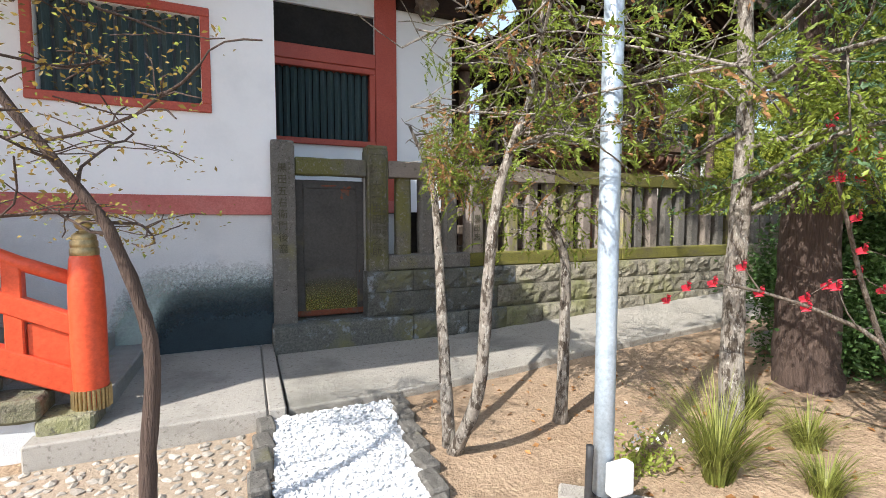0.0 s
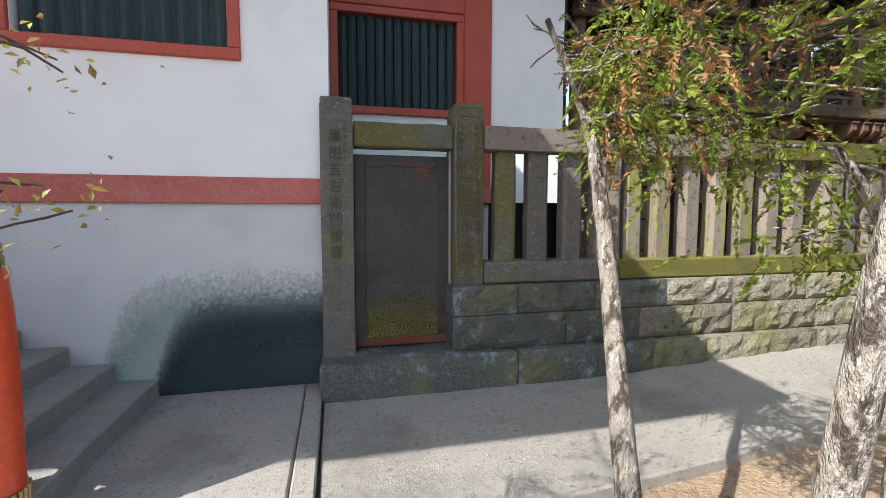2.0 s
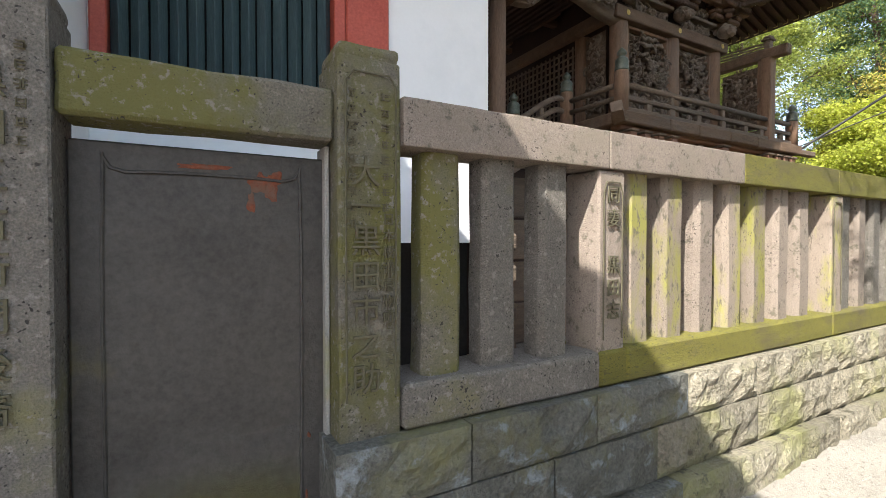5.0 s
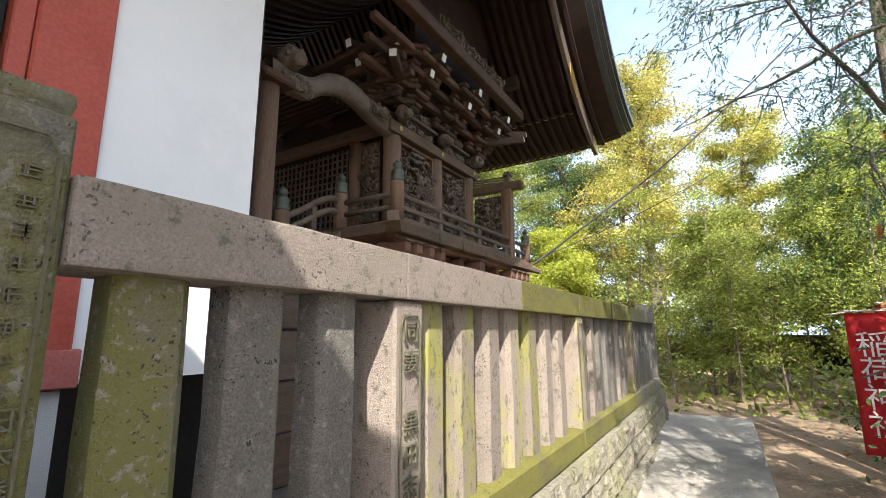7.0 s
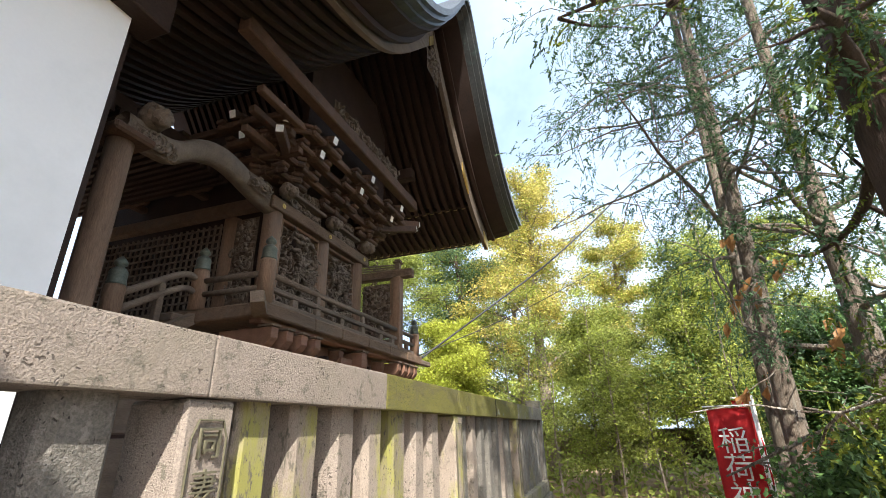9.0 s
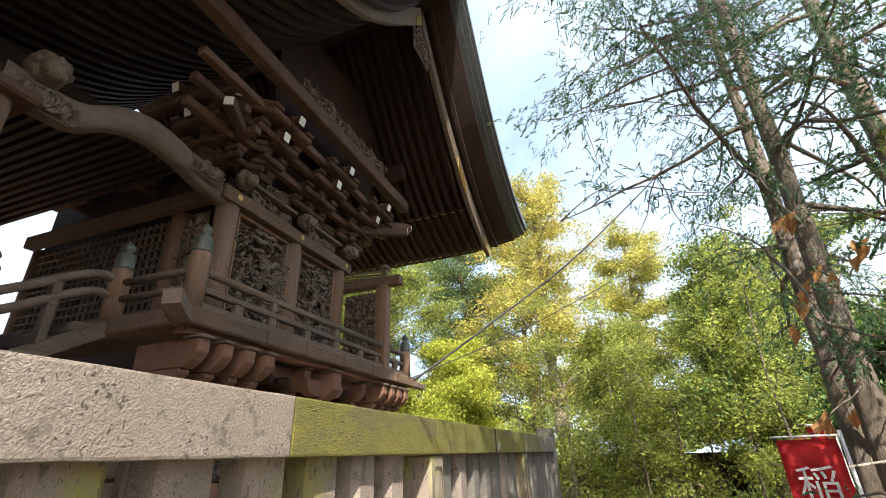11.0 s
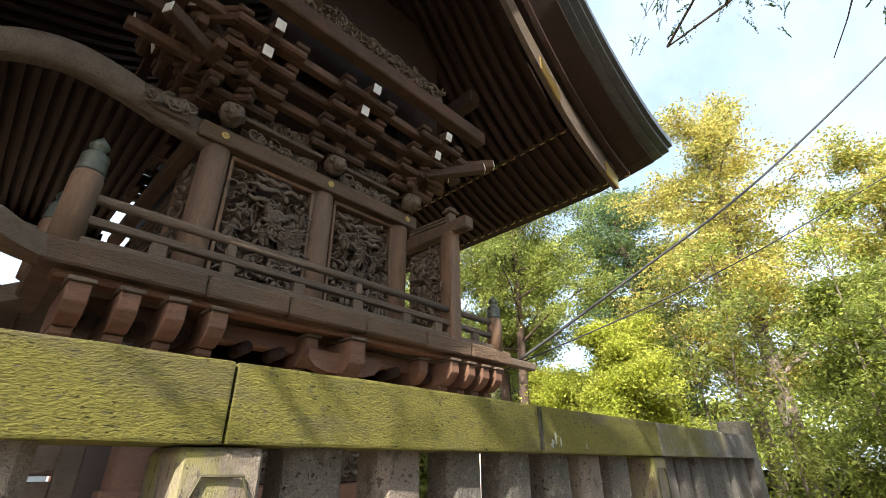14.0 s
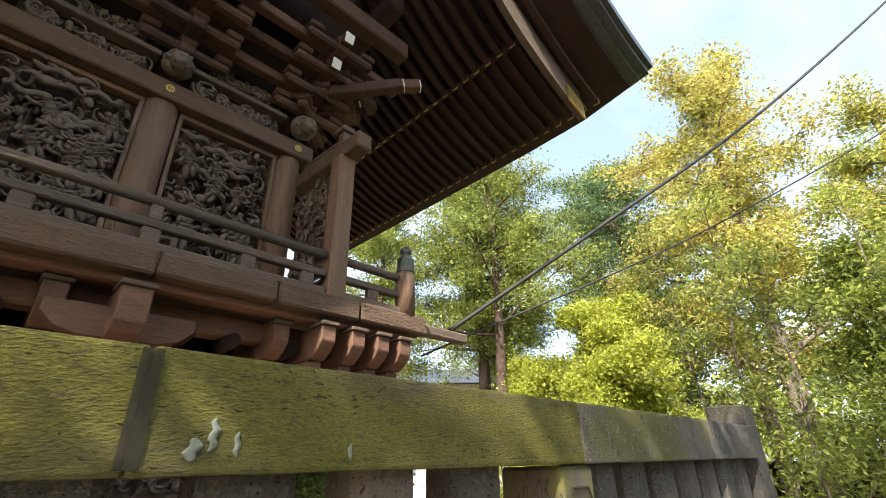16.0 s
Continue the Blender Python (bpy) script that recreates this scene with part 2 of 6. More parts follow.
# strokes stand proud of the stone; their dark colour carries the groove shade
INSCRIBED = mat("cut_letter_shade", (0.075, 0.07, 0.042), (0.12, 0.11, 0.072), 8, 0.95, 0.2, 60)
BARK = mat("rough_bark", (0.13, 0.10, 0.08), (0.26, 0.215, 0.17), 9, 0.95, 1.0, 40, stretch=(3, 3, 0.6), stain=(0.34, 0.32, 0.28), stain_scale=5, stain_lo=0.55, stain_hi=0.7)
BARK_PALE = mat("pale_lichen_bark", (0.24, 0.205, 0.17), (0.40, 0.36, 0.31), 9, 0.95, 1.0, 45, stretch=(2, 2, 0.8), stain=(0.085, 0.066, 0.05), stain_scale=13, stain_lo=0.48, stain_hi=0.57, spots=(0.52, 0.49, 0.44), spot_scale=20)
BARK_RED = mat("red_cedar_bark", (0.065, 0.042, 0.033), (0.16, 0.11, 0.088), 8, 0.95, 1.0, 30, stretch=(5, 5, 0.4))


def leafmat(name, a, b, trans=0.5):
    return mat(name, a, b, 2.0, 0.5, 0.0, 40, island=True, rand=0.45, trans=trans, spec=0.35)


LEAF_YEL = leafmat("yellow_green_leaves", (0.42, 0.385, 0.10), (0.62, 0.53, 0.16))
LEAF_LIME = leafmat("fresh_green_leaves", (0.27, 0.345, 0.06), (0.43, 0.465, 0.11))
LEAF_BRIGHT = leafmat("bright_lime_leaves", (0.38, 0.45, 0.07), (0.55, 0.57, 0.12), 0.6)
LEAF_MID = leafmat("green_leaves", (0.165, 0.225, 0.05), (0.32, 0.355, 0.09))
LEAF_DARK = leafmat("dark_evergreen_leaves", (0.06, 0.13, 0.04), (0.12, 0.21, 0.06), 0.3)
LEAF_CONIFER = leafmat("conifer_sprays", (0.07, 0.14, 0.075), (0.15, 0.24, 0.11), 0.4)
LEAF_HINOKI = leafmat("cypress_sprays", (0.124, 0.194, 0.031), (0.264, 0.310, 0.046), 0.4)
LEAF_DRY = leafmat("dry_brown_sprays", (0.22, 0.11, 0.04), (0.34, 0.19, 0.08), 0.3)
LEAF_YOUNG = leafmat("young_maple_leaves", (0.26, 0.12, 0.05), (0.30, 0.26, 0.05), 0.4)
LEAF_GRASS = leafmat("blade_grass", (0.13, 0.17, 0.03), (0.28, 0.28, 0.07), 0.3)
PETAL = leafmat("crimson_petals", (0.62, 0.03, 0.06), (0.75, 0.08, 0.12), 0.35)
ORANGE_LEAF = leafmat("withered_leaves", (0.36, 0.16, 0.05), (0.48, 0.26, 0.11), 0.4)

# ---- mesh helpers ----


def thing(name, at, label, category, group="", kind=""):
    ob = new(name)
    ob.location = at
    return tagged(ob, label, category, group, kind)


def finish(bm, name, material, smooth=False):
    me = bpy.data.meshes.new(name)
    bm.to_mesh(me)
    bm.free()
    for m in material if isinstance(material, (list, tuple)) else [material]:
        me.materials.append(m)
    if smooth:
        me.shade_smooth()
    return me


def attach(ob, parent):
    ob.parent = parent
    if parent.parent is None and parent.data is None:
        ob.matrix_parent_inverse = Matrix.Translation(-parent.location)
    return ob


def part(name, bm, material, parent, label="", smooth=False):
    ob = attach(new(name, finish(bm, name, material, smooth)), parent)
    return tagged(ob, label)


def piece(name, mesh, parent, m):
    ob = attach(new(name, mesh), parent)
    ob.matrix_basis = m
    return ob


def solid(name, bm, material, label, category, kind="", smooth=False, group=""):
    return tagged(new(name, finish(bm, name, material, smooth)), label, category, group, kind)


def box(bm, x0, x1, y0, y1, z0, z1, bevel=0.0, seg=1, m=None):
    r = bmesh.ops.create_cube(bm, size=1.0)
    bmesh.ops.scale(bm, vec=(x1 - x0, y1 - y0, z1 - z0), verts=r["verts"])
    bmesh.ops.translate(bm, vec=((x0 + x1) / 2, (y0 + y1) / 2, (z0 + z1) / 2), verts=r["verts"])
    vs = r["verts"]
    if bevel:
        es = list({e for v in vs for e in v.link_edges})
        out = bmesh.ops.bevel(bm, geom=es, offset=bevel, segments=seg, affect="EDGES", profile=0.6)
        vs = list({v for f in out["faces"] for v in f.verts} | {v for v in vs if v.is_valid})
    if m is not None:
        bmesh.ops.transform(bm, matrix=m, verts=vs)
    return vs


def bx(*a, **k):
    bm = bmesh.new()
    box(bm, *a, **k)
    return bm


def beam(bm, p, q, w, h, bevel=0.01):
    """A squared timber from p to q, w wide and h high."""
    p, q = Vector(p), Vector(q)
    d = q - p
    side = d.cross(Vector((0, 0, 1)))
    side = side.normalized() if side.length > 1e-4 else Vector((1, 0, 0))
    up = side.cross(d).normalized()
    m = Matrix((d.normalized(), side, up)).transposed().to_4x4()
    m.translation = (p + q) / 2
    return box(bm, -d.length / 2, d.length / 2, -w / 2, w / 2, -h / 2, h / 2, bevel, m=m)


def tube(bm, pts, radii, sides=8, cap=True):
    pts = [Vector(p) for p in pts]
    if isinstance(radii, (int, float)):
        radii = [radii] * len(pts)
    rings, ref = [], None
    for i, p in enumerate(pts):
        d = (pts[min(i + 1, len(pts) - 1)] - pts[max(i - 1, 0)]).normalized()
        ref = d.orthogonal().normalized() if ref is None else (ref - d * ref.dot(d)).normalized()
        b = d.cross(ref)
        rings.append([bm.verts.new(p + (ref * math.cos(k * math.tau / sides) + b * math.sin(k * math.tau / sides)) * radii[i]) for k in range(sides)])
    for a, b in zip(rings, rings[1:]):
        for k in range(sides):
            bm.faces.new((a[k], a[(k + 1) % sides], b[(k + 1) % sides], b[k]))
    if cap:
        bm.faces.new(rings[0][::-1])
        bm.faces.new(rings[-1])
    return bm


def lathe(bm, at, profile, sides=16):
    rings = []
    for r, z in profile:
        rings.append([bm.verts.new((at[0] + r * math.cos(k * math.tau / sides), at[1] + r * math.sin(k * math.tau / sides), at[2] + z)) for k in range(sides)])
    for a, b in zip(rings, rings[1:]):
        for k in range(sides):
            bm.faces.new((a[k], a[(k + 1) % sides], b[(k + 1) % sides], b[k]))
    bm.faces.new(rings[0][::-1])
    bm.faces.new(rings[-1])
    return bm


def roughen(bm, amount, scale, seed=0.0, cuts=0, keep=None):
    if cuts:
        bmesh.ops.subdivide_edges(bm, edges=bm.edges[:], cuts=cuts, use_grid_fill=True)
    bm.normal_update()
    for v in bm.verts:
        k = noise.noise(v.co * scale + Vector((seed, seed * 0.7, 0))) + 0.5 * noise.noise(v.co * scale * 2.7 + Vector((0, seed, 3)))
        if keep is None or keep(v):
            v.co += v.normal * k * amount


def curve_pts(pts, n=8):
    """A smooth line through the points."""
    P = [Vector(p) for p in pts]
    P = [2 * P[0] - P[1]] + P + [2 * P[-1] - P[-2]]
    out = []
    for i in range(1, len(P) - 2):
        a, b, c, d = P[i - 1:i + 3]
        for k in range(n):
            t = k / n
            out.append(0.5 * (2 * b + (c - a) * t + (2 * a - 5 * b + 4 * c - d) * t * t + (3 * b - a - 3 * c + d) * t ** 3))
    return out + [P[-2]]


def letters(name, text, size, m, material, parent=None, depth=0.004, label=""):
    cu = bpy.data.curves.new(name, "FONT")
    cu.body, cu.size, cu.extrude, cu.align_x, cu.align_y, cu.space_line = text, size, depth, "CENTER", "CENTER", 0.95
    tmp = new(name + "_source", cu)
    bpy.context.view_layer.update()
    me = bpy.data.meshes.new_from_object(tmp.evaluated_get(bpy.context.evaluated_depsgraph_get()))
    bpy.data.objects.remove(tmp)
    bpy.data.curves.remove(cu)
    me.materials.clear()
    me.materials.append(material)
    ob = new(name, me)
    if parent:
        attach(ob, parent)
    ob.matrix_basis = m
    return tagged(ob, label)


def leaves(name, centres, size, material, aspect=2.2, flat=0.0, dirs=None, bend=0.25):
    """One mesh of many small folded leaves at the given centres."""
    rng = np.random.default_rng(len(centres))
    c = np.asarray(centres, float)
    k = len(c)
    d = rng.normal(size=(k, 3)) if dirs is None else np.asarray(dirs, float) + rng.normal(scale=0.35, size=(k, 3))
    d[:, 2] *= 1 - flat
    d /= np.linalg.norm(d, axis=1)[:, None] + 1e-9
    s = np.cross(d, rng.normal(size=(k, 3)) + np.array([0, 0, 2.5 * flat]))
    s /= np.linalg.norm(s, axis=1)[:, None] + 1e-9
    up = np.cross(s, d)
    L = size * rng.uniform(0.6, 1.35, (k, 1))
    W = L / aspect
    v = np.stack([c - d * L / 2, c + s * W / 2 + up * W * bend, c + d * L / 2, c - s * W / 2 + up * W * bend], 1).reshape(-1, 3)
    me = bpy.data.meshes.new(name)
    me.vertices.add(4 * k)
    me.vertices.foreach_set("co", v.ravel())
    idx = np.arange(k)[:, None] * 4 + np.array([0, 1, 2, 0, 2, 3])
    me.loops.add(6 * k)
    me.loops.foreach_set("vertex_index", idx.ravel())
    me.polygons.add(2 * k)
    me.polygons.foreach_set("loop_start", np.arange(2 * k) * 3)
    me.update(calc_edges=True)
    me.validate()
    for m in material if isinstance(material, (list, tuple)) else [material]:
        me.materials.append(m)
    return me

# ---- ground and paths ----


def path_z(x):
    return 0.29 + 0.046 * min(max(x - 3.5, 0.0), 9.0)


def ground_z(x, y):
    w = min(max((x - 1.0) / 0.5, 0), 1)
    z = 0.165 * (1 - w) + (path_z(x) - 0.075) * w
    if 1.5 < x < 12 and y < 3.6:
        z += 0.035 * noise.noise(Vector((x * 0.9, y * 0.9, 0))) + 0.012 * noise.noise(Vector((x * 4, y * 4, 1)))
    if x > 3.6 and y < 1.6:
        z -= 0.03
    return z


def build_ground():
    far = [200, 90, 45, 30, 22]
    xs = [-v for v in far] + [-12, -8] + list(np.arange(-4, 14.01, 0.2)) + [16, 18, 20] + far
    ys = [-v for v in far] + [-12, -8] + list(np.arange(-4, 8.01, 0.2)) + [10, 12, 15, 18] + far
    co = [(x, y, ground_z(x, y)) for y in ys for x in xs]
    w = len(xs)
    fs = [(j * w + i, j * w + i + 1, (j + 1) * w + i + 1, (j + 1) * w + i) for j in range(len(ys) - 1) for i in range(w - 1)]
    me = bpy.data.meshes.new("ground")
    me.from_pydata(co, [], fs)
    me.materials.append(SOIL)
    me.shade_smooth()
    tagged(new("ground", me), "dry brown garden soil with patches of sun", "ground", kind="structure")


build_ground()


def strip(name, left, right, xs, top, thick, material, label, category, parent=None):
    """A slab along x between the lines y=left(x) and y=right(x), following top(x)."""
    bm = bmesh.new()
    rows = []
    for x in xs:
        l, r, z = left(x), right(x), top(x)
        rows.append([bm.verts.new(c) for c in ((x, r, z - thick), (x, r, z - 0.012), (x, r + 0.012, z), (x, l, z), (x, l, z - thick))])
    for a, b in zip(rows, rows[1:]):
        for k in range(4):
            bm.faces.new((a[k], b[k], b[k + 1], a[k + 1]))
    bm.faces.new(rows[0])
    bm.faces.new(rows[-1][::-1])
    bmesh.ops.recalc_face_normals(bm, faces=bm.faces[:])
    if parent:
        return part(name, bm, material, parent)
    return solid(name, bm, material, label, category, "structure")


def path_edge(x):
    return 3.62 + 0.22 * min(max((x - 2.0) / 2.0, 0), 1) + 0.02 * (x - 4 if x > 4 else 0)


pavement = thing("pavement_1", (6, 4.4, 0.3), "pale worn concrete path beside a stone fence", "path", kind="structure")
for a, b in ((1.365, 4.9), (4.908, 8.2), (8.208, 11.5)):
    strip("path_slab", lambda x: 5.2, path_edge, list(np.linspace(a, b, 9)), path_z, 0.14, CONCRETE, "", "", pavement)

landing = thing("pavement_2", (0.5, 4.4, 0.17), "pale concrete landing at the foot of steps", "landing", kind="structure")
part("landing_slab", bx(-0.19, 1.215, 3.56, 5.42, 0.10, 0.33, 0.012), SLAB, landing)
part("landing_slab", bx(1.222, 1.345, 3.56, 5.42, 0.10, 0.328, 0.01), SLAB, landing)

# gravel strip with broken stone edging
gravel_bed = bmesh.new()
gx = [(1.25, 3.58), (2.16, 3.58), (2.05, 2.3), (1.78, 0.6), (1.5, -2.5), (0.9, -2.5), (1.05, 0.6), (1.2, 2.3)]
top = [gravel_bed.verts.new((x, y, 0.245)) for x, y in gx]
bot = [gravel_bed.verts.new((x, y, 0.12)) for x, y in gx]
gravel_bed.faces.new(top[::-1])
for k in range(8):
    gravel_bed.faces.new((top[k], top[(k + 1) % 8], bot[(k + 1) % 8], bot[k]))
bmesh.ops.recalc_face_normals(gravel_bed, faces=gravel_bed.faces[:])
solid("pavement_3", gravel_bed, GRAVEL, "bed of white gravel leading to the path", "gravel bed", "structure")


def scatter_stones(name, spots, material, label, category, squash=0.6):
    rng = random.Random(5)
    base = bmesh.new()
    bmesh.ops.create_icosphere(base, subdivisions=1, radius=1)
    bv = np.array([v.co[:] for v in base.verts])
    bf = np.array([[v.index for v in f.verts] for f in base.faces])
    base.free()
    co, fs, n = [], [], 0
    for x, y, z, r in spots:
        a = rng.uniform(0, 6.28)
        s = np.array([r * rng.uniform(0.8, 1.5), r * rng.uniform(0.6, 1.0), r * squash * rng.uniform(0.7, 1.2)])
        v = bv * s * (1 + 0.28 * np.array([rng.uniform(-1, 1) for _ in range(len(bv))]))[:, None]
        v = v @ np.array([[math.cos(a), math.sin(a), 0], [-math.sin(a), math.cos(a), 0], [0, 0, 1]])
        co.append(v + np.array([x, y, z]))
        fs.append(bf + n)
        n += len(bv)
    me = bpy.data.meshes.new(name)
    me.from_pydata(np.concatenate(co).tolist(), [], np.concatenate(fs).tolist())
    me.materials.append(material)
    return tagged(new(name, me), label, category, kind="stuff")


rg = random.Random(11)
spots = []
while len(spots) < 5200:
    y = rg.uniform(1.2, 3.56)
    t = (3.58 - y) / 3.0
    x0, x1 = 1.25 - 0.19 * t, 2.16 - 0.33 * t
    spots.append((rg.uniform(x0 + 0.02, x1 - 0.02), y, 0.25 + rg.uniform(-0.004, 0.012), rg.uniform(0.009, 0.019)))
scatter_stones("gravel", spots, GRAVEL, "loose white gravel chippings", "gravel")

edging = thing("edging", (1.7, 3, 0.2), "broken grey stone edging of the gravel bed", "edging", kind="structure")
rg = random.Random(3)
for k in range(9):
    for x, y, a in ((2.19 - k * 0.035, 3.5 - k * 0.235, 0.1), (1.2 - k * 0.022, 3.45 - k * 0.25, 0.08)):
        bm = bx(-0.055, 0.055, -0.108, 0.108, -0.1, 0.045 + rg.uniform(-0.012, 0.012), 0.012)
        roughen(bm, 0.012, 9, k + x, 2)
        bmesh.ops.transform(bm, matrix=pose(x, y, 0.245, 0, 0, math.degrees(a) + rg.uniform(-5, 5)), verts=bm.verts[:])
        part("edging_stone", bm, STONE_A, edging)

# cobbles set in mortar
part("cobble_bed", bx(-3.2, 1.14, 0.2, 3.55, 0.06, 0.172), MORTAR, thing("pavement_4", (-1, 2, 0.1), "tan mortar bed set with round cobbles", "paving", kind="structure"))
rg = random.Random(8)
spots = []
for i in range(46):
    for j in range(26):
        x, y = -2.6 + i * 0.083 + rg.uniform(-0.025, 0.025) + (j % 2) * 0.04, 1.5 + j * 0.08 + rg.uniform(-0.02, 0.02)
        if x < 1.1:
            spots.append((x, y, 0.172, rg.uniform(0.022, 0.038)))
scatter_stones("cobbles", spots, COBBLE, "rounded river cobbles set in mortar", "cobbles", 0.55)

# kerb stones of the planting bed
kerb = thing("kerb", (3.6, 1.4, 0.1), "pale concrete kerb round the planting bed", "kerb", kind="structure")
KP = [Vector((2.62, 2.02, 0)), Vector((3.25, 1.5, 0)), Vector((3.85, 1.08, 0)), Vector((4.6, 0.75, 0)), Vector((5.4, 0.5, 0))]
for a, b in zip(KP, KP[1:]):
    d = (b - a) * 0.985
    bm = bx(0, d.length, -0.07, 0.07, 0.0, 0.24, 0.012)
    roughen(bm, 0.006, 7, a.x, 2)
    bmesh.ops.transform(bm, matrix=pose(a.x, a.y, 0.02, 0, 0, math.degrees(math.atan2(d.y, d.x))), verts=bm.verts[:])
    part("kerb_stone", bm, SLAB, kerb)

# ---- worship hall: front wing and recessed wall ----


def wall_block(name, holes, x0, x1, y0, y1, z0, z1, material, label):
    """A wall facing -y with rectangular openings (x0, x1, z0, z1) right through it."""
    bm = bmesh.new()
    xs = sorted({x0, x1, *(h[0] for h in holes), *(h[1] for h in holes)})
    zs = sorted({z0, z1, *(h[2] for h in holes), *(h[3] for h in holes)})
    for a, b in zip(xs, xs[1:]):
        for c, d in zip(zs, zs[1:]):
            if not any(h[0] <= (a + b) / 2 <= h[1] and h[2] <= (c + d) / 2 <= h[3] for h in holes):
                box(bm, a, b, y0, y1, c, d)
    bmesh.ops.remove_doubles(bm, verts=bm.verts[:], dist=1e-4)
    inner = {}
    for f in bm.faces:
        inner.setdefault(tuple(round(v, 3) for v in f.calc_center_median()), []).append(f)
    bmesh.ops.delete(bm, geom=[f for fs in inner.values() if len(fs) > 1 for f in fs], context="FACES")
    return solid(name, bm, material, label, "wall", "structure")


wall_block("wall_1", [(-0.61, 0.72, 2.89, 3.75)], -1.32, 1.43, 5.42, 5.6, 1.95, 4.6, PLASTER, "white plastered wall above a red band")
bm = bx(-2.9, 1.43, 5.425, 5.6, 0.1, 1.77)
solid("wall_2", bm, RENDERED, "grey rendered lower wall, dark with damp", "wall", "structure")
solid("trim_1", bx(-1.32, 1.432, 5.39, 5.6, 1.76, 1.955, 0.006), RED_DULL, "faded red painted band along the wall", "trim", "structure")
solid("wall_3", bx(1.25, 1.43, 5.602, 7.0, 0.1, 4.6), PLASTER, "white plastered return wall of the hall wing", "wall", "structure")
solid("trim_2", bx(-1.56, -1.325, 5.36, 5.62, 0.2, 4.6, 0.01), RED, "red painted corner post of the hall", "trim", "structure")
wall_block("wall_4", [(-3.2, -2.0, 0.4, 2.6)], -6.0, -1.565, 5.42, 5.6, 0.1, 4.6, PLASTER, "white plastered wall beyond the steps")
pipe = bmesh.new()
tube(pipe, [(-1.22, 5.36, 0.4), (-1.22, 5.36, 1.76)], 0.022, 8)
solid("drain_pipe", pipe, RED_DULL, "thin red drain pipe against the wall", "pipe", smooth=True)

# damp stain: a thin dark coat on the lower wall
DAMP = mat("damp_black_mould", (0.022, 0.036, 0.045), (0.06, 0.085, 0.097), 6, 0.95, 0.4, 90, stain=(0.03, 0.045, 0.055), stain_lo=0.4, stain_hi=0.8, spec=0.2)


def damp_nodes(m, plane_z, fade, x_mid, x_half, strength=1.0):
    """Lets the coat thin out towards its rim."""
    n, ln = m.node_tree.nodes, m.node_tree.links
    geo = n.new("ShaderNodeNewGeometry")
    sep = n.new("ShaderNodeSeparateXYZ")
    ln.new(geo.outputs["Position"], sep.inputs[0])
    tex = n.new("ShaderNodeTexNoise")
    tex.inputs["Scale"].default_value, tex.inputs["Detail"].default_value = 42, 8
    ln.new(geo.outputs["Position"], tex.inputs["Vector"])

    def math2(op, a, b):
        x = n.new("ShaderNodeMath")
        x.operation = op
        for s, v in zip(x.inputs, (a, b)):
            if isinstance(v, (int, float)):
                s.default_value = v
            else:
                ln.new(v, s)
        return x.outputs[0]
    dx = math2("POWER", math2("ABSOLUTE", math2("DIVIDE", math2("SUBTRACT", sep.outputs[0], x_mid), x_half), 0), 6)
    h = math2("ADD", math2("DIVIDE", math2("SUBTRACT", sep.outputs[2], plane_z), fade), math2("MULTIPLY", tex.outputs[0], -0.34))
    r = n.new("ShaderNodeMapRange")
    r.inputs[1].default_value, r.inputs[2].default_value, r.inputs[3].default_value, r.inputs[4].default_value = 0.2, 0.86, strength, 0.0
    ln.new(math2("ADD", h, dx), r.inputs[0])
    clear = n.new("ShaderNodeBsdfTransparent")
    mx = n.new("ShaderNodeMixShader")
    ln.new(r.outputs[0], mx.inputs[0])
    ln.new(clear.outputs[0], mx.inputs[1])
    ln.new(n["Principled BSDF"].outputs[0], mx.inputs[2])
    ln.new(mx.outputs[0], n["Material Output"].inputs[0])


damp_nodes(DAMP, 0.33, 0.74, 0.98, 0.86)
TEAL = mat("teal_algae_film", (0.36, 0.45, 0.43), (0.47, 0.55, 0.51), 5, 0.95, 0.2, 120, spec=0.2)
damp_nodes(TEAL, 0.33, 0.90, 0.80, 1.05, 0.9)
solid("algae_film", bx(-0.35, 1.43, 5.4195, 5.4215, 0.331, 1.35), TEAL, "bluish-green algae film fading up the wall", "stain", "structure")
solid("damp_stain", bx(0.0, 1.43, 5.414, 5.417, 0.331, 1.3), DAMP, "blackish damp mould coating the foot of the wall", "stain", "structure")


def barred_window(name, x0, x1, z0, z1, y, bars, label, boards):
    w = thing(name, ((x0 + x1) / 2, y, z0), label, "window", kind="structure")
    bm = bmesh.new()
    f = 0.085
    box(bm, x0, x1, y - 0.035, y + 0.12, z1 - f, z1, 0.008)
    box(bm, x0, x1, y - 0.035, y + 0.12, z0, z0 + f, 0.008)
    box(bm, x0, x0 + f, y - 0.03, y + 0.12, z0 + f, z1 - f, 0.008)
    box(bm, x1 - f, x1, y - 0.03, y + 0.12, z0 + f, z1 - f, 0.008)
    part("window_frame", bm, RED, w, "red painted timber frame")
    step = (x1 - x0 - 2 * f) / bars
    for k in range(bars):
        cx = x0 + f + step * (k + 0.5)
        m = pose(cx, y + 0.07, 0, 0, 0, 45)
        bm = bx(-0.034, 0.034, -0.034, 0.034, z0 + f, z1 - f, 0.004, m=m)
        part("window_bar", bm, BARS, w)
    part("window_board", bx(x0 + 0.02, x1 - 0.02, y + 0.16, y + 0.19, z0 + 0.02, z1 - 0.02), boards, w, "backing panel behind the bars")
    return w


barred_window("window_1", -0.70, 0.81, 2.80, 3.84, 5.42, 11, "red-framed window with dark green upright bars", SHUTTER)

